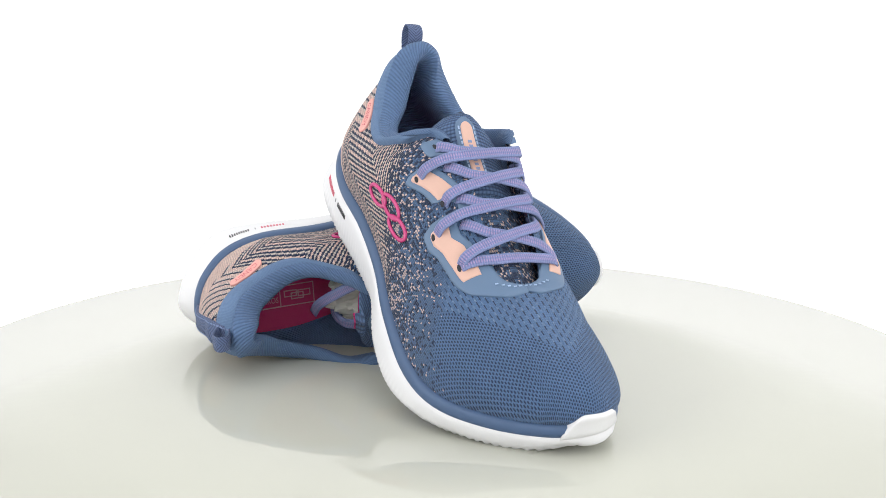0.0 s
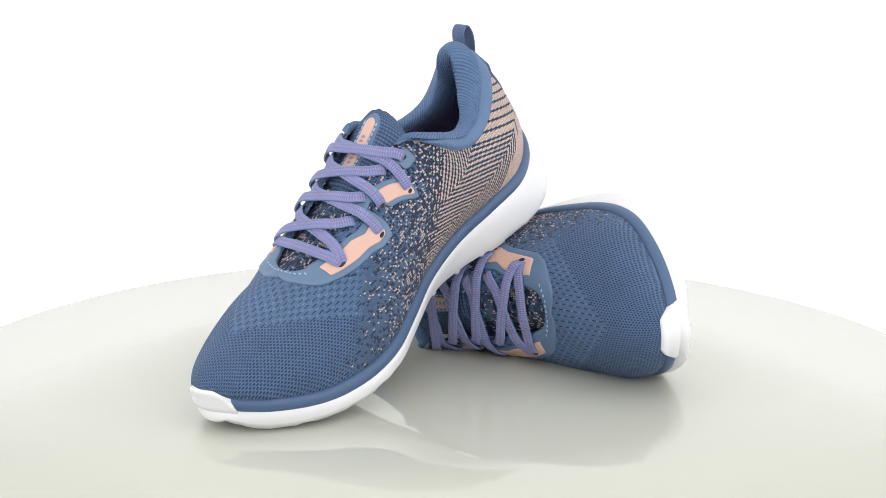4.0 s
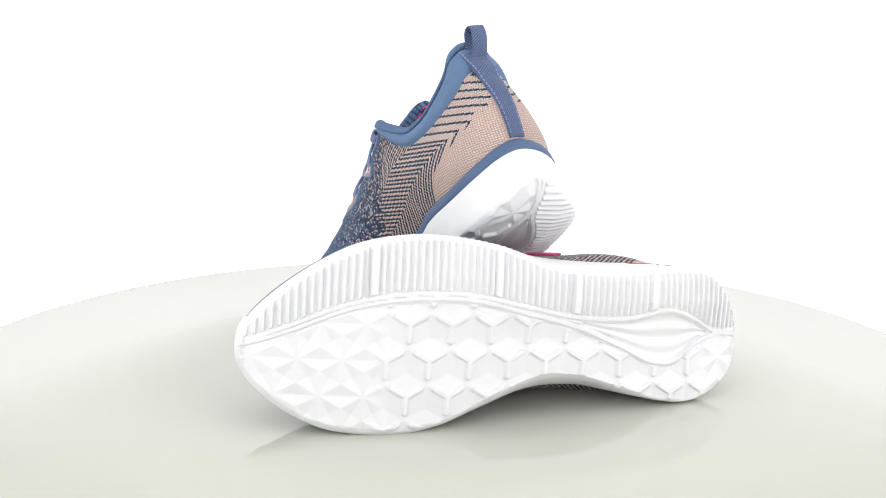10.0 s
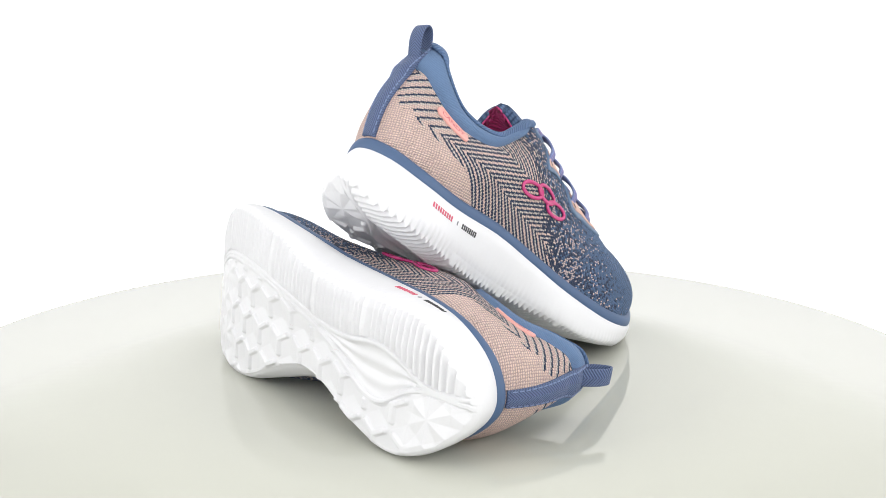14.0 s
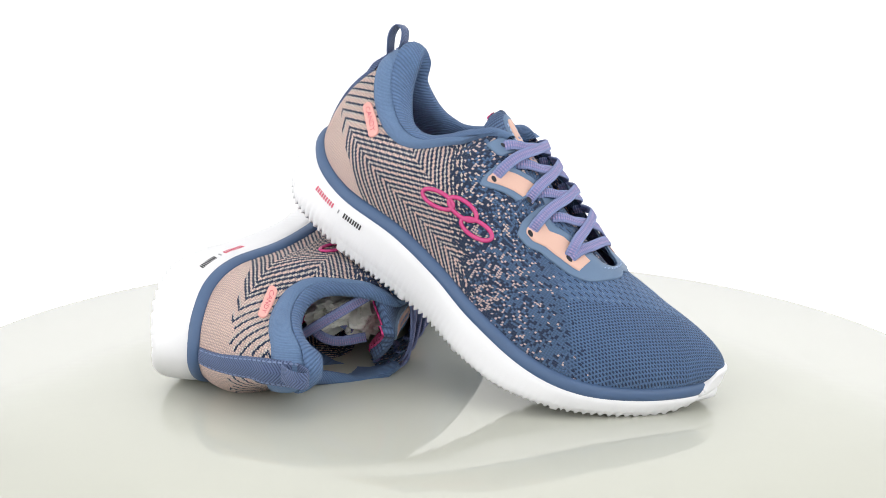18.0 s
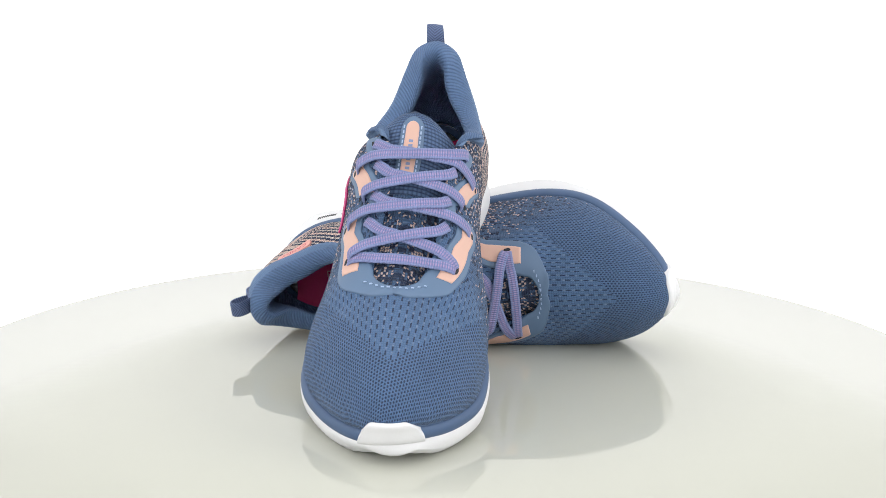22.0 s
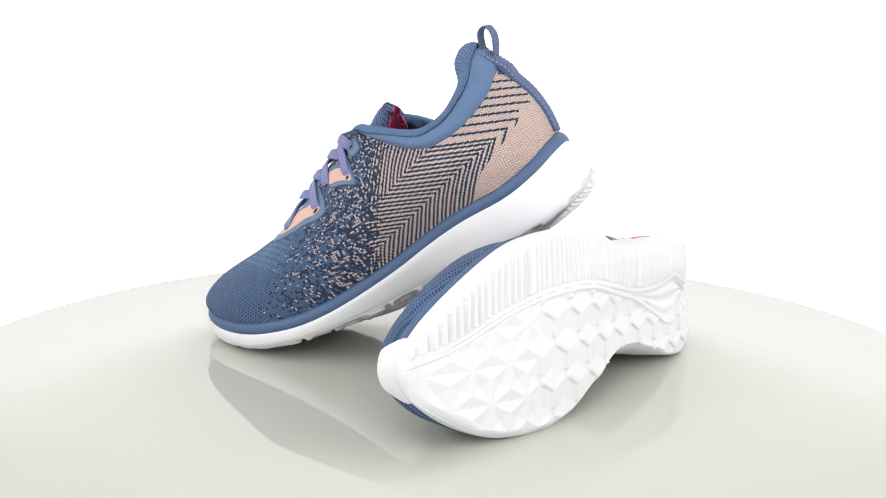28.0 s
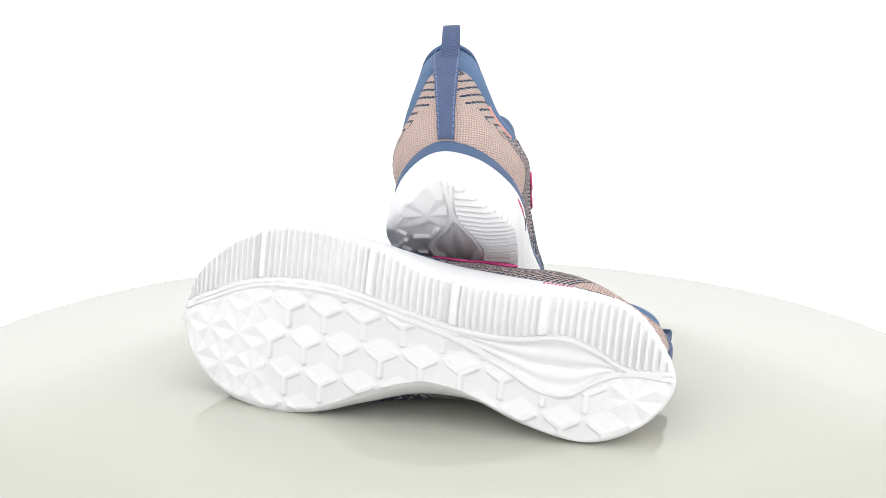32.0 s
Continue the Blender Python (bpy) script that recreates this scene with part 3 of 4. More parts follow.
    # white bumper over the toe
    us = np.linspace(-1.10, .80, 50)
    ws = np.linspace(0, 1, 14)
    hi = .02 + .23 * np.clip(np.minimum((us + 1.05) / .50, (.76 - us) / .28), 0, 1)**.8
    U = np.repeat(us[:, None], 14, 1) % N
    V = hi[:, None] * ws[None]
    Pp, n = skin(U.ravel(), V.ravel())
    Pp, n = Pp.reshape(50, 14, 3), n.reshape(50, 14, 3)
    cap = Pp + n * (.0020 + .0040 * np.clip(1 - V / .09, 0, 1))[..., None]
    o = outward(us % N)[:, None]
    low = [rim(us % N) + outward(us % N) * w - down * h for w, h in ((-.004, .0125), (.0036, .0110), (.0048, .0082), (.0050, .0055), (.0050, .0025))]
    A = np.concatenate([np.stack(low, 1), cap, (Pp - n * .0005)[:, -1:]], 1)
    for _ in range(5):
        A[:, 1:-1] = (A[:, :-2] + 2 * A[:, 1:-1] + A[:, 2:]) / 4
        A[1:-1] = (A[:-2] + 2 * A[1:-1] + A[2:]) / 4
    A = np.concatenate([A[:1] - n[:1, :1] * .003, A, A[-1:] - n[-1:, :1] * .003])
    add("toe_bumper", grid_mesh("toe_bumper", A), mat_foam, "white foam bumper over the toe")

    # collar: smooth outer band, then the ribbed lining rolled over the edge
    us = np.linspace(6.62, 16.38, 260)
    lo = collar_low(us)
    edge = lo + (1 - lo) * .88
    k = np.linspace(0, 1, 12)
    V = lo[:, None] * (1 - k) + edge[:, None] * k
    U = np.repeat(us[:, None], 12, 1)
    Pp, n = skin(U.ravel(), V.ravel())
    Pp, n = Pp.reshape(260, 12, 3), n.reshape(260, 12, 3)
    lift = np.concatenate([[-.0003, .0010], np.full(9, .0016), [.0008]])
    lift = lift + .0024 * np.sin(np.linspace(0, math.pi, 12))**.7
    P = Pp + n * lift[None, :, None]
    me = grid_mesh("collar", P)
    weave_map(me, P)
    collar = add("collar", me, mat_jersey, "smooth padded blue fabric collar")
    Te, _ = skin(us, us * 0 + .995)

    def even(A, k=61):
        B_ = np.pad(A, ((k // 2, k // 2), (0, 0)), mode="edge")
        B_ = sum(B_[i:i + len(A)] for i in range(k))
        return B_ / np.linalg.norm(B_, axis=1)[:, None]
    out_ = np.column_stack([(Te[:, 0] + .045) * .3, Te[:, 1] - .0125, 0 * us])
    ne = even(out_ / np.linalg.norm(out_, axis=1)[:, None])
    tip = np.clip(np.minimum(us - 6.62, 16.38 - us) / .5, 0, 1)[:, None]**.5
    prof = []
    for a, lf in ((0, .0006), (.2, .0030), (.5, .0042), (.85, .0046)):
        Pa, na = skin(us, edge + (1 - edge) * a)
        prof.append(Pa + ne * lf * (.3 + .7 * tip))
    thick = spline((6.5, 7.2, 8.5, 9.6, 10.4, 11, 11.6, 12.4, 13.5, 15.3, 16.48), (.0060, .0085, .0110, .0150, .0160, .0130, .0160, .0150, .0110, .0085, .0060), us)
    for ang in (20, 55, 90, 125, 160):
        cc, ss = math.cos(radians(ang)), math.sin(radians(ang))
        prof.append(Te + ne * (.0042 * tip - thick * (.25 + .75 * tip) * .5 * (1 - cc)) + np.array([0, 0, ss * .0035]) * tip)
    for a in (.9, .75, .6, .45, .3, .18, .08, .0):
        Pa, na = skin(us, us * 0 + a)
        cc = np.clip((a - .2) / .5, 0, 1)
        prof.append(Pa - ne * (.002 + (thick - .0042 - .001) * cc))
    P = np.stack(prof, 1)
    cen = P[:, 2:8].mean(1, keepdims=True)
    P[:, :9] = (cen + (P - cen) * (.12 + .88 * tip)[:, None])[:, :9]
    me = grid_mesh("lining", P)
    weave_map(me, P)
    add("lining", me, mat_lining, "ribbed blue padded lining")

    # insole with its print
    xs = np.linspace(-.112, .15, 70)
    lat_u, med_u = np.linspace(0, 11, 300), np.linspace(25, 11, 300)
    Lr, Mr = rim(lat_u), rim(med_u)
    yl, ym = np.interp(-xs, -Lr[:, 0], Lr[:, 1]), np.interp(-xs, -Mr[:, 0], Mr[:, 1])
    zl, zm = np.interp(-xs, -Lr[:, 0], Lr[:, 2]), np.interp(-xs, -Mr[:, 0], Mr[:, 2])
    k = np.linspace(.02, .98, 16)
    Y = yl[:, None] * (1 - k) + ym[:, None] * k
    Z = zl[:, None] * (1 - k) + zm[:, None] * k - .006 + .006 * np.abs(2 * k - 1)**3
    P = np.stack([np.repeat(xs[:, None], 16, 1), Y, Z], -1)
    insole = add("insole", grid_mesh("insole", P), mat_insole, "magenta insole with pale print")

    def floor(a, b):
        kk = (b - np.interp(a, xs, yl)) / (np.interp(a, xs, ym) - np.interp(a, xs, yl))
        zz = np.interp(a, xs, zl) * (1 - kk) + np.interp(a, xs, zm) * kk - .006 + .006 * np.abs(2 * kk - 1)**3
        return np.column_stack([a, b, zz]), np.tile([0, 0, 1.0], (len(a), 1))
    def lines(x0, x1, y0, y1, w):
        return [(x0, x1, y0, y0 + w), (x0, x1, y1 - w, y1), (x0, x0 + w, y0 + w, y1 - w), (x1 - w, x1, y0 + w, y1 - w)]
    boxes = lines(-.0905, -.041, -.0026, .0125, .0006) + [(-.0650, -.0644, -.002, .0119)]
    for cx, cy in ((-.0575, .0060), (-.0528, .0040), (-.0480, .0055)):
        boxes += lines(cx - .0045, cx + .0045, cy - .0024, cy + .0024, .0007)
    boxes += [(-.0850 + .0052 * q, -.0812 + .0052 * q, .0165, .0215) for q in range(7)]
    add("print", bars_mesh("print", boxes, floor, .0004), mat_print, "pale pink printed frame and marks", insole)
    if side > 0:
        for words, y0 in (("FEITO - POR", .0062), ("BRASILEIROS", .0006)):
            add("print", letters(words, -.0890, -.0662, y0, .0040, floor), mat_print, "pale pink printed words", insole)

    # tongue
    tx = np.concatenate([np.linspace(0, .78, 40), .8 + .2 * np.sin(np.linspace(0, math.pi / 2, 22))])
    first = int(np.searchsorted(tx, .6))
    px = spline((0, .3, .6, .85, 1), (.088, .053, .019, -.0130, -.0270), tx)[:, 0]
    pz = spline((0, .3, .6, .85, 1), (.0640, .0735, .0875, .1015, .1105), tx)[:, 0]
    half = (.0262 - .003 * np.clip((tx - .55) / .4, 0, 1)) * np.sqrt(np.clip(1 - (np.clip(tx - .80, 0, 1) / .20)**3.6, 0, 1)) + .0006
    half = half * (.8 + .2 * np.clip(tx / .2, 0, 1))
    kk = np.linspace(-1, 1, 25)
    Y = .0165 + half[:, None] * kk
    drop = .012 * np.abs(kk)**2.2 * (np.minimum(half / .0185, 1)**1.2)[:, None]
    Xg = np.repeat(px[:, None], 25, 1)
    outer = np.stack([Xg, Y, pz[:, None] - drop], -1)
    nrm = normals(outer)
    if nrm[20, 12, 2] < 0:
        nrm = -nrm
    nrm[-12:] = nrm[-13:-12]
    nrm[-3:] = nrm[-13:-12, 12:13]
    body = slab(outer, nrm, .0010, .001)
    me = grid_mesh("tongue", body)
    across = np.abs(body[..., 1] - .013)
    put_map(me, "knit", np.stack([.085 - body[..., 0], .02 + across], -1).reshape(-1, 2))
    put_map(me, "arc", np.stack([body[..., 0], body[..., 1]], -1).reshape(-1, 2))
    weave_map(me, body)
    tongue = add("tongue", me, mat_knit, "speckled knitted tongue")
    m = outer[first:]
    cover = slab(m, nrm[first:], .0026, .004)
    me = grid_mesh("tongue_cover", cover)
    weave_map(me, cover)
    add("tongue_cover", me, mat_mesh, "blue open-mesh padded top", tongue)
    m = np.stack([m[..., 0], .0165 + (m[..., 1] - .0165) * .9, m[..., 2] - .0008], -1)
    back = slab(m, -nrm[first:], .0050, -.004)
    me = grid_mesh("tongue_lining", back)
    weave_map(me, back)
    add("tongue_lining", me, mat_pinklining, "magenta ribbed tongue lining", tongue)

    # label down the middle of the tongue
    def on_tongue(a, b):
        t = np.interp(-a, -px, tx)
        hw = np.interp(t, tx, half)
        zz = np.interp(t, tx, pz) - .012 * np.abs((b - .0165) / hw)**2.2 * np.minimum(hw / .0185, 1)**1.2
        t2 = np.clip(t + .01, 0, 1)
        sl = np.column_stack([np.interp(t2, tx, px) - np.interp(t2 - .02, tx, px), 0 * a, np.interp(t2, tx, pz) - np.interp(t2 - .02, tx, pz)])
        nn = np.column_stack([sl[:, 2], 0 * a, -sl[:, 0]])
        return np.column_stack([a, b, zz]), nn / np.linalg.norm(nn, axis=1)[:, None]

    def pill(place, a0, a1, b, r, n1=26, n2=9):
        """A long patch with round ends on a surface."""
        aa = (a0 + a1) / 2 - (a1 - a0) / 2 * np.sign(np.linspace(1, -1, n1)) * (1 - (1 - np.abs(np.linspace(1, -1, n1)))**2)
        d = np.minimum(aa - a0, a1 - aa)
        w = np.sqrt(np.clip(r * r - np.clip(r - d, 0, r)**2, (r * .12)**2, None))
        A = np.repeat(aa[:, None], n2, 1)
        Bq = b + w[:, None] * np.linspace(-1, 1, n2)
        P, n = place(A.ravel(), Bq.ravel())
        return P.reshape(n1, n2, 3), n.reshape(n1, n2, 3)
    Pq, nq = pill(on_tongue, -.0240, .014, .0165, .0062)
    lab_ = add("tongue_label", grid_mesh("tongue_label", slab(Pq, nq, .0038)), mat_film, "pink label edged with blue film and pale stitching", tongue)
    Pq, nq = pill(on_tongue, -.0218, .0115, .0165, .0037)
    add("inlay", grid_mesh("inlay", slab(Pq, nq, .0043)), mat_pinkfilm, "", lab_)
    st = []
    for sgn in (-1, 1):
        st += [(-.0200 + q * .0029, -.0183 + q * .0029, .0165 + sgn * .0050 - .0004, .0165 + sgn * .0050 + .0004) for q in range(12)]

    def above(h, f):
        def g(a, b):
            P, n = f(a, b)
            return P + n * h, n
        return g
    add("stitching", bars_mesh("stitching", st, above(.0038, on_tongue), .0004), mat_thread, "", lab_)
    marks = [(-.0115 + q * .0028, -.0100 + q * .0028, .0153, .0177) for q in range(7)]
    add("print", bars_mesh("print", marks, above(.0043, on_tongue), .0002), mat_ribthread, "", lab_)

    # eyestay film, its pink inlays, eyelets and stitches
    keys = (.0051, .0056, .0062, .0079, .0102, .0148, .0204, .0265, .0279, .0300, .0345, .0359, .0391, .0466, .0522, .0597, .0672, .0746, .0798, .0825, .0836)
    dout = (.0005, .022, .034, .0375, .0365, .0325, .0285, .0255, .018, .0115, .0120, .0285, .0350, .0335, .0290, .0260, .0235, .0200, .0150, .0085, .0005)

    def film(xt):
        return np.interp(xt, keys, dout)
    holes = ((-.0030, .0120), (.0103, .0295), (.0290, .0195), (.0429, .0285), (.0625, .0180))
    edges = tuple(x_ - .002 for x_, d_ in holes)
    for inner in (False, True):
        def place(a, b, inner=inner):
            u, v = by_throat(a, b, inner)
            return skin(u, v)
        xt = np.concatenate([np.linspace(.0052, .0080, 14), np.linspace(.0084, .026, 34), np.linspace(.0264, .0391, 34), np.linspace(.0398, .0836, 50)])
        w = np.linspace(0, 1, 14)
        din = np.clip(film(xt) - .0205, .0001, None) * np.clip((.070 - xt) / .012, 0, 1) + .0001
        D = din[:, None] + (film(xt) - din)[:, None] * w
        A = np.repeat(xt[:, None], 14, 1)
        P, n = place(A.ravel(), D.ravel())
        stay = add("eyestay", grid_mesh("eyestay", slab(P.reshape(-1, 14, 3), n.reshape(-1, 14, 3), .0011)), mat_film, "smooth blue film eyestay")
        for x0, x1, i0, i1 in ((.0078, .0258, .0190, .0095), (.0401, .0686, .0185, .0085)):
            aa = np.linspace(x0, x1, 30)
            t = (aa - x0) / (x1 - x0)
            d1 = film(aa) - .0042
            d1 = np.where(t < .06, d1 - .002 * (1 - t / .06), d1)
            d0 = np.maximum(i0 + (i1 - i0) * np.clip((t - .25) / .35, 0, 1), d1 - .0115)
            d0 = np.minimum(d0, d1 - .002)
            D = d0[:, None] + (d1 - d0)[:, None] * np.linspace(0, 1, 9)
            P, n = place(np.repeat(aa[:, None], 9, 1).ravel(), D.ravel())
            P, n = P.reshape(30, 9, 3), n.reshape(30, 9, 3)
            add("inlay", grid_mesh("inlay", slab(P + n * .0008, n, .0008, .0002)), mat_pinkfilm, "pale pink film inlay", stay)
        # small patch of the top eyelet
        aa = np.linspace(-.0085, .0020, 12)
        e = 1 - np.abs(np.linspace(-1, 1, 12))**4 * .3
        D = .0125 + (.0062 * e)[:, None] * np.linspace(-1, 1, 10)
        P, n = place(np.repeat(aa[:, None], 10, 1).ravel(), D.ravel())
        add("top_eyelet_patch", grid_mesh("top_eyelet_patch", slab(P.reshape(12, 10, 3), n.reshape(12, 10, 3), .0012)), mat_film, "blue film patch round the top eyelet")
        for hx, hd in holes:
            a = np.linspace(0, 2 * math.pi, 13)[:-1]
            P, n = place(hx + np.cos(a) * .0018, hd + np.sin(a) * .0012)
            P = P + n * .0017
            Q = np.stack([P, P * .5 + P.mean(0) * .5, np.repeat(P.mean(0)[None], 12, 0)], 1)
            add("eyelet", grid_mesh("eyelet", Q, True), mat_dark, "", stay)
    st = []
    for q in range(11):
        a = (q - 5) / 5
        st.append((.0803 - .004 * a * a - .0003, .0803 - .004 * a * a + .0003, .013 + a * .016 - .0008, .013 + a * .016 + .0008))

    def on_vamp(a, b):
        lat_ = b >= .0125
        P, n = np.zeros((len(a), 3)), np.zeros((len(a), 3))
        for inner in (False, True):
            m_ = lat_ != inner
            if m_.any():
                us_ = np.linspace(21.3, 19, 60) if inner else np.linspace(2.7, 5, 60)
                U, V = [g.ravel() for g in np.meshgrid(us_, np.linspace(.5, 1, 60), indexing="ij")]
                G = upper(U, V)
                i = np.argmin((G[None, :, 0] - a[m_][:, None])**2 + (G[None, :, 1] - b[m_][:, None])**2, 1)
                P_, n_ = skin(U[i], np.minimum(V[i], .998))
                P_[:, 0], P_[:, 1] = a[m_], b[m_]
                P[m_], n[m_] = P_, n_
        return P, n
    add("stitching", bars_mesh("stitching", st, above(.0012, on_vamp), .0005), mat_thread, "pale blue stitching")

    # laces: one strip from eyelet to eyelet
    runs = []
    for r in range(4):
        runs += [(False, (edges[r], .0125) if r else holes[0], holes[r + 1], .0), (True, (edges[r], .0090) if r else holes[0], holes[r + 1], .0022)]
    runs.append((False, holes[4], holes[4], .0))
    for flip, (xa, da), (xb, db), lift in runs:
        ka = np.linspace(0, 1, 9)
        gap = .017
        full = da + db + gap
        pts, nrs = [], []
        for inner, d0, first in ((flip, da, True), (not flip, db, False)):
            dd = d0 * (1 - ka) if first else d0 * ka
            frac = (ka * da) / full if first else (da + gap + ka * db) / full
            u_, v_ = by_throat(xa + (xb - xa) * frac, dd + .0002, inner)
            P_, n_ = skin(u_, np.minimum(v_, .995))
            h_ = np.full(9, .0026 + lift * .8)
            h_[0 if first else -1] = -.0015
            h_[1 if first else -2] = .0018
            if first and d0 == .0125:
                h_ = np.array((-.0020, .0002, .0014, .0020, .0023, .0025, .0026, .0026, .0026))
            elif first and d0 == .0090:
                h_ = np.array((-.0035, -.0015, .0002, .0014, .0022, .0028, .0033, .0037, .0040))
            pts.append(P_ + n_ * h_[:, None])
            nrs.append(n_)
        p_, q_ = pts[0][-1], pts[1][0]
        nm = nrs[0][-1] + nrs[1][0]
        nm /= np.linalg.norm(nm)
        mid = [(p_ * (1 - t) + q_ * t) + nm * .0018 * 4 * t * (1 - t) for t in (.3, .5, .7)]
        line = np.concatenate([pts[0][:-1], np.array(mid), pts[1][1:]])
        key = np.concatenate([[0], np.cumsum(np.linalg.norm(np.diff(line, axis=0), axis=1))])
        nn_ = np.concatenate([nrs[0][:-1], np.tile(nm, (3, 1)), nrs[1][1:]])
        at = np.linspace(0, key[-1], 44)
        line, upv = spline(key, line, at), spline(key, nn_, at)
        line[1:-1] = (line[:-2] + 2 * line[1:-1] + line[2:]) / 4
        tan = np.gradient(line, axis=0)
        tan /= np.linalg.norm(tan, axis=1)[:, None]
        ac = np.cross(tan, upv)
        ac /= np.linalg.norm(ac, axis=1)[:, None]
        upv = np.cross(ac, tan)
        add("lace", ribbon_mesh("lace", line, ac, upv, .0064, .0018, .40), mat_lace, "flat violet-blue lace")

    # heel ribbon and pull loop
    def heel(a, b):
        """a up the heel from the rim (0..1), b across in metres."""
        u = 11 + (.0005 - b) / .0148
        return skin(u, a)
    hs = np.linspace(.03, .86, 40)
    P, nn = heel(np.repeat(hs[:, None], 7, 1).ravel(), np.tile(np.linspace(-.0043, .0043, 7), 40))
    P, nn = P.reshape(40, 7, 3), nn.reshape(40, 7, 3)
    lift_ = (.0006 + .0024 * np.clip((hs - .55) / .1, 0, 1))[:, None, None]
    sb = slab(P + nn * lift_, nn, .0012, .002)
    me = grid_mesh("heel_ribbon", sb)
    weave_map(me, sb)
    rib = add("heel_ribbon", me, mat_ribbon, "blue woven ribbon up the heel")
    dashes = []
    for sgn in (-1, 1):
        dashes += [(.05 + q * .042, .075 + q * .042, sgn * .0036 - .00022, sgn * .0036 + .00022) for q in range(21)]

    def on_rib(a, b):
        P, n = heel(a, b)
        return P + n * (.0018 + .0024 * np.clip((a - .55) / .1, 0, 1))[:, None], n
    add("stitching", bars_mesh("stitching", dashes, on_rib, .0003), mat_ribthread, "", rib)
    c = ((-.1040, .0130, .0980), (-.1095, .0140, .1075), (-.1123, .0150, .1158), (-.1105, .0155, .1224), (-.1053, .0150, .1211), (-.1023, .0145, .1125), (-.1025, .0140, .1055), (-.1015, .0140, .1005))
    loop = spline(range(8), np.array(c), np.linspace(0, 7, 60))
    tan = np.gradient(loop, axis=0)
    tan /= np.linalg.norm(tan, axis=1)[:, None]
    ac = np.tile([0, 1.0, 0], (60, 1))
    add("pull_loop", ribbon_mesh("pull_loop", loop, ac, np.cross(ac, tan), .0100, .0013, .35), mat_ribbon, "folded blue woven pull loop")

    # rubber tag with its marks, and the gel ornament, both on the outer side
    def flank(cx, cz, deg):
        c_, s_ = math.cos(radians(deg)), math.sin(radians(deg))

        def f(a, b):
            return skin(*by_side(cx + a * c_ - b * s_, cz + a * s_ + b * c_))
        return f
    tag = flank(-.0880, .0697, -31.0)
    Pq, nq = pill(tag, -.0110, .0110, 0.0, .0029, 24, 7)
    tg = add("tag", grid_mesh("tag", slab(Pq + nq * .0003, nq, .0009)), mat_tag, "coral pink rubber tag")
    a = .0082 * side
    add("print", letters("CANDY", a, -a, -.0014, .0028, above(.0008, tag)), mat_tagink, "", tg)
    rings_ = []
    for cx, cz, ra, rb, deg in ((-.0215, .0570, .0102, .0043, 6), (-.0060, .0600, .0096, .0043, -6), (.0070, .0545, .0102, .0043, 2)):
        a = np.linspace(0, 2 * math.pi, 49)[:-1]
        f = flank(cx, cz, deg)
        P, n = f(np.cos(a) * ra, np.sin(a) * rb)
        rings_.append(tube_mesh("ornament", P + n * .0008, n, .0013))
    add("ornament", rings_[0], mat_logo, "magenta gel ring ornament")
    for r_ in rings_[1:]:
        add("ornament", r_, mat_logo, "magenta gel ring ornament")

    # print on the outer side wall
    def wall(a, b):
        us_ = np.linspace(7, 10.6, 300)
        R_, E_, o_ = rim(us_), tread_edge(us_), outward(us_)
        xx = (R_[:, 0] + E_[:, 0]) / 2
        u = np.interp(-a, -xx, us_)
        R_, E_, o_ = rim(u), tread_edge(u), outward(u)
        k = b[:, None]
        q = (R_ - down * .0062) * (1 - k) + (E_ + down * .002) * k + o_ * (.0034 + .0010 * np.sin(k * math.pi)) * (1 - k * .75)
        return q, o_
    a0, a1 = (-.0940, -.0775) if side < 0 else (-.0940, -.0800)
    b0, b1 = (-.0695, -.0555) if side < 0 else (-.0725, -.0560)
    for (x0, x1, cnt, mt, lab2) in ((a0, a1, 9, mat_red if side < 0 else mat_black, "small red print" if side < 0 else "small black print"),
                                    (b0, b1, 8, mat_black if side < 0 else mat_red, "small black print" if side < 0 else "small red print")):
        st = (x1 - x0) / cnt
        bx = []
        for q in range(cnt):
            bx.append((x0 + q * st, x0 + q * st + st * .55, .25, .39))
        add("print", bars_mesh("print", bx, wall, .0003), mt, lab2)
    xs_ = (a1 + b0) / 2
    add("print", bars_mesh("print", [(xs_ - .0004, xs_ + .0003, .27, .38)], wall, .0003), mat_slash, "small grey printed stroke")
    return shoe


def turned(ax, ay, az, at):
    return Matrix(((ax[0], ay[0], az[0], at[0]), (ax[1], ay[1], az[1], at[1]), (ax[2], ay[2], az[2], at[2]), (0, 0, 0, 1)))


LEFT_POSE = turned((0.95476, 0.28771, 0.07517), (-0.02408, -0.17719, 0.98389), (0.29640, -0.94118, -0.16226), (-0.05563, 0.10034, 0.03391))
RIGHT_POSE = turned((0.40140, -0.78393, -0.47363), (0.87171, 0.48569, -0.06512), (0.28109, -0.38671, 0.87832), (0.00447, -0.01279, 0.05256))

# ---- setting ----
RADIUS = 0.328


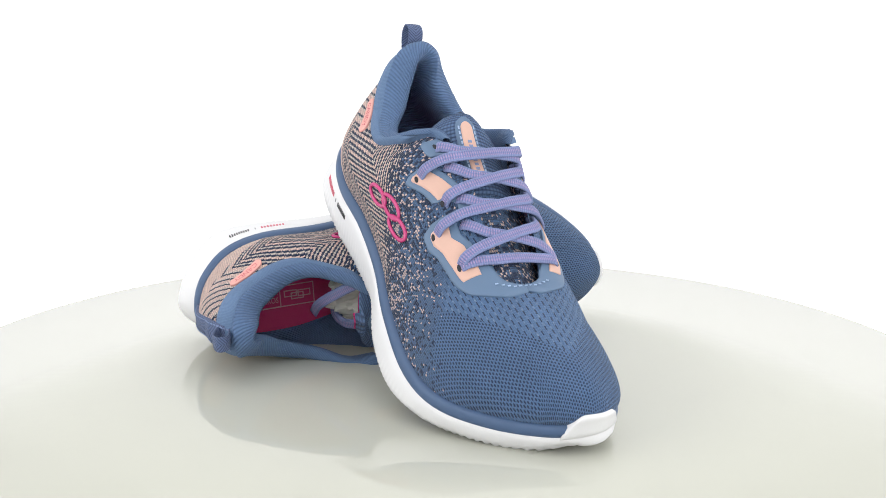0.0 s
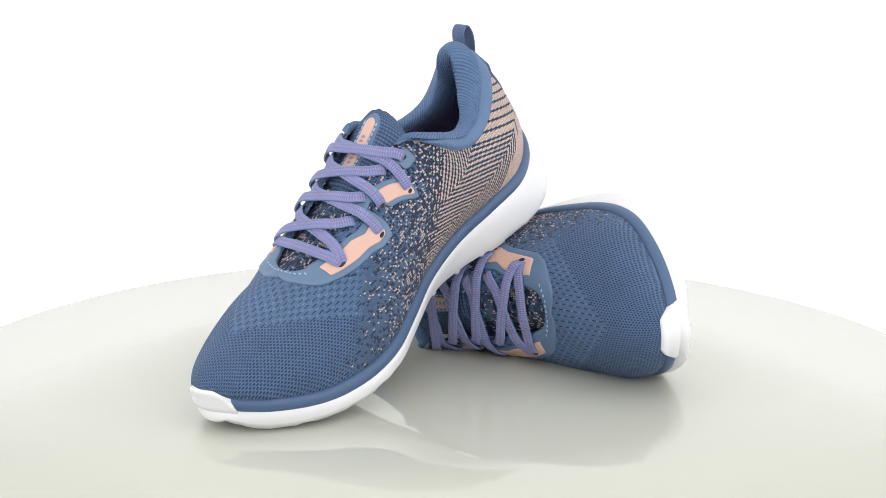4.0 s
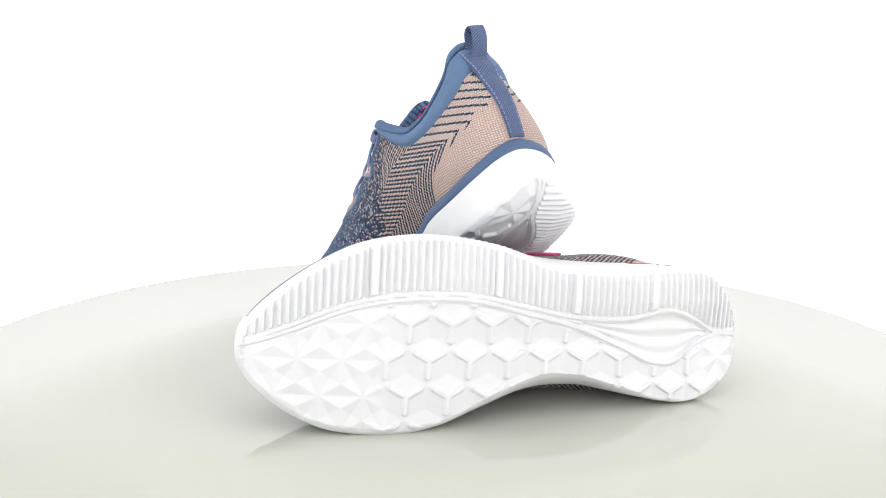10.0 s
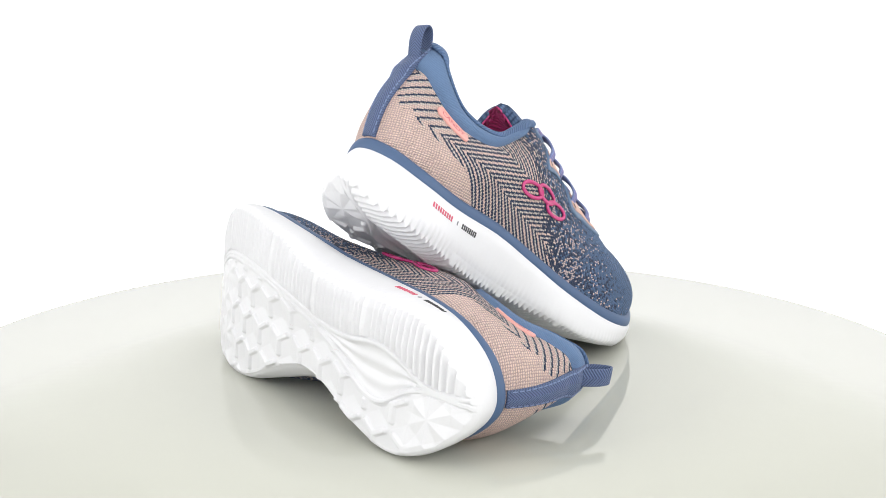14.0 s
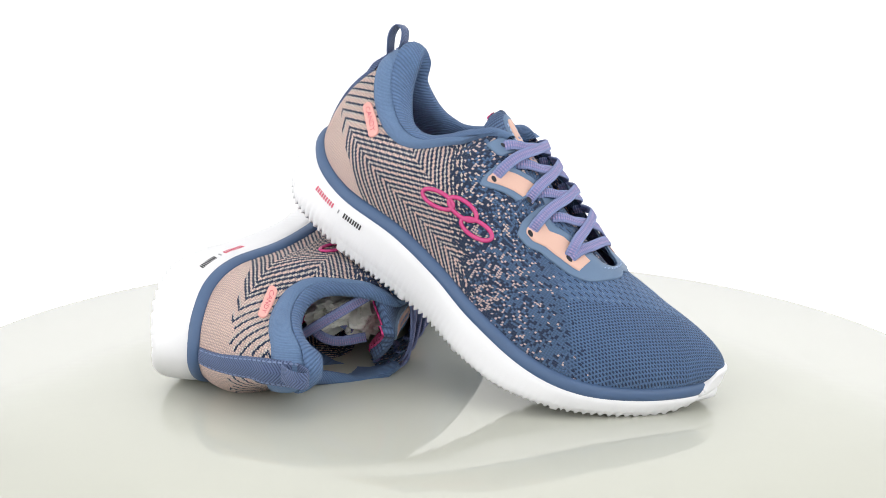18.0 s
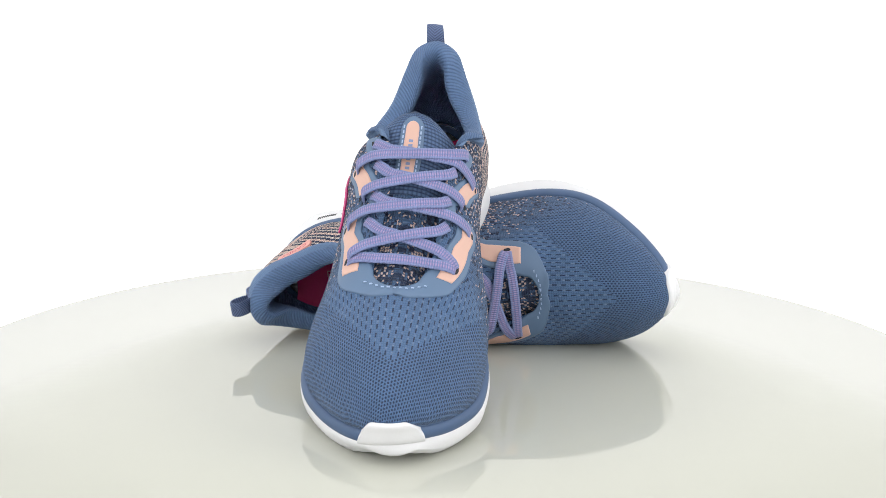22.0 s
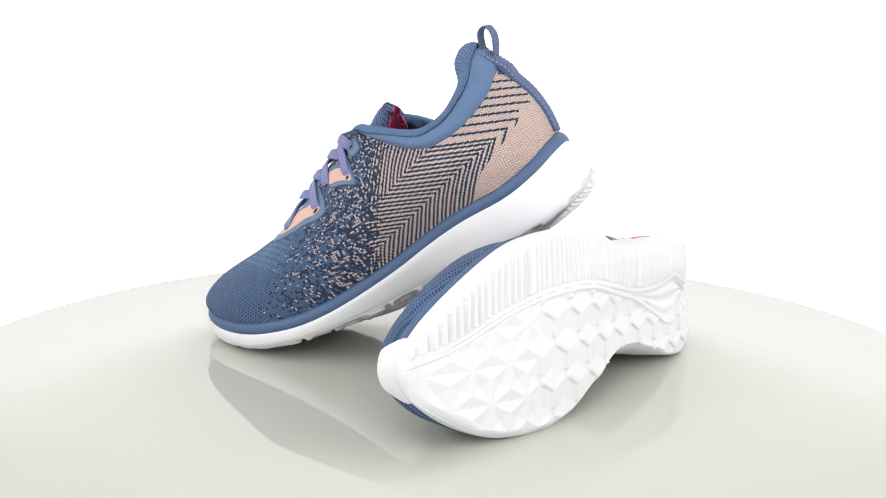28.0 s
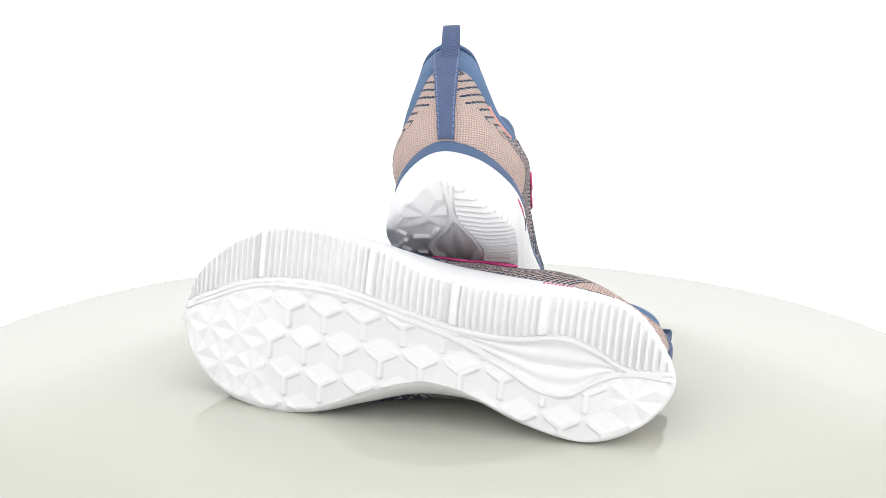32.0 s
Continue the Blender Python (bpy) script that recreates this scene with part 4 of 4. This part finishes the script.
def turntable():
    a = np.linspace(0, 2 * math.pi, 181)[:-1]

    def turn(name, prof):
        P = np.array([[(r * math.cos(t), r * math.sin(t), z) for r, z in prof] for t in a])
        return grid_mesh(name, P, True, False)
    table = new("turntable")
    tagged(table, "round glossy off-white display turntable", "turntable")
    part("platter", turn("platter", ((.0001, 0), (RADIUS * .5, 0), (RADIUS - .004, 0), (RADIUS - .0042, -.006), (.0001, -.006))), mat_table, table)
    part("edge_ring", turn("edge_ring", ((RADIUS - .0038, -.0062), (RADIUS - .0038, -.0001), (RADIUS - .001, -.001), (RADIUS, -.004), (RADIUS, -.018), (RADIUS - .004, -.02), (RADIUS - .0038, -.0062))), mat_table, table)
    part("base_plate", turn("base_plate", ((.0001, -.0065), (RADIUS - .006, -.0065), (RADIUS - .006, -.0198), (.0001, -.0198))), mat_table, table)
    return table


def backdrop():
    """White sweep: the floor runs up into the wall behind. Its even glow is added, for whiteness and fill."""
    m, nt, b = material("glowing_white", 0.9)
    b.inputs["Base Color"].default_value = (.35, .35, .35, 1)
    # added glow: keeps the sweep white and fills the set
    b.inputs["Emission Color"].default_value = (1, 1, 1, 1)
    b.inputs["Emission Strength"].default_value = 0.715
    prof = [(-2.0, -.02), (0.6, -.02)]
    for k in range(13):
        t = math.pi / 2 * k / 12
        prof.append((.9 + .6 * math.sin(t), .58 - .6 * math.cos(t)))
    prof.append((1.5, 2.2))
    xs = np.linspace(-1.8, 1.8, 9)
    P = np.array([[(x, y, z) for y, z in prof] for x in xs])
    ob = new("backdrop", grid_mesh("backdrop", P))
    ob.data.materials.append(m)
    tagged(ob, "seamless white studio sweep with an added glow", "backdrop", kind="structure")


def studio():
    """Plain white walls and ceiling that close the room round the set."""
    for name, c, h in (("wall_left", (-1.86, -.3, 1.1), (.06, 1.9, 1.16)), ("wall_right", (1.86, -.3, 1.1), (.06, 1.9, 1.16)),
                       ("wall_rear", (0, -2.26, 1.1), (1.92, .06, 1.16)), ("wall_front", (0, 1.66, 1.1), (1.92, .06, 1.16)), ("ceiling", (0, -.3, 2.32), (1.92, 2.02, .06))):
        bm = bmesh.new()
        bmesh.ops.create_cube(bm, size=2)
        bmesh.ops.scale(bm, vec=h, verts=bm.verts)
        bmesh.ops.translate(bm, vec=c, verts=bm.verts)
        me = bpy.data.meshes.new(name)
        bm.to_mesh(me)
        bm.free()
        me.materials.append(mat_wall)
        tagged(new(name, me), "plain white studio " + ("ceiling" if name == "ceiling" else "wall"), "ceiling" if name == "ceiling" else "wall", kind="structure")


table = turntable()
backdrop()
studio()
left = running_shoe(1, "blue and pink knitted running shoe lying on its side")
right = running_shoe(-1, "blue and pink knitted running shoe, heel raised on its pair")


def paper_stuffing():
    """Crumpled tissue in the forefoot of the lying shoe, and the loose lace end over it."""
    bm = bmesh.new()
    bmesh.ops.create_icosphere(bm, subdivisions=5, radius=1)
    for v in bm.verts:
        p = v.co.copy()
        r = 1.12 - .55 * abs(noise.noise(p * 1.6)) - .35 * abs(noise.noise(p * 3.3 + Vector((3, 1, 2)))) - .16 * abs(noise.noise(p * 7.5 + Vector((1, 5, 2))))
        v.co = Vector((p.x * .042, p.y * .0225, p.z * .0255)) * r
    me = bpy.data.meshes.new("paper_stuffing")
    bm.to_mesh(me)
    bm.free()
    me.transform(Matrix.Translation((.002, .014, .059)))
    me.materials.append(mat_paper)
    ob = new("paper_stuffing", me)
    tagged(ob, "crumpled white tissue paper stuffed inside the shoe", "paper")
    return ob


def loose_lace(points, parent):
    path = spline(range(len(points)), np.array(points), np.linspace(0, len(points) - 1, 50))
    tan = np.gradient(path, axis=0)
    tan /= np.linalg.norm(tan, axis=1)[:, None]
    up = np.tile([-.75, 0, .66], (50, 1))
    ac = np.cross(tan, up)
    ac /= np.linalg.norm(ac, axis=1)[:, None]
    part("loose_lace", ribbon_mesh("loose_lace", path, ac, np.cross(ac, tan), .0068, .0018), mat_lace, parent, "loose violet lace end inside the shoe")


paper = paper_stuffing()
loose_lace(((-.020, .038, .092), (-.034, .028, .082), (-.046, .016, .070), (-.048, .004, .056)), left)
loose_lace(((-.018, .004, .085), (-.030, .0, .070), (-.034, .004, .058), (-.026, .012, .062), (-.018, .006, .075)), left)


def motions():
    rows = [k * 0.5 for k in range(65)]
    for ob, m in ((table, Matrix()), (left, LEFT_POSE), (paper, LEFT_POSE), (right, RIGHT_POSE)):
        walk(ob, [(t, pose(0, 0, 0, 0, 0, -SPIN * t) @ m) for t in rows])


motions()
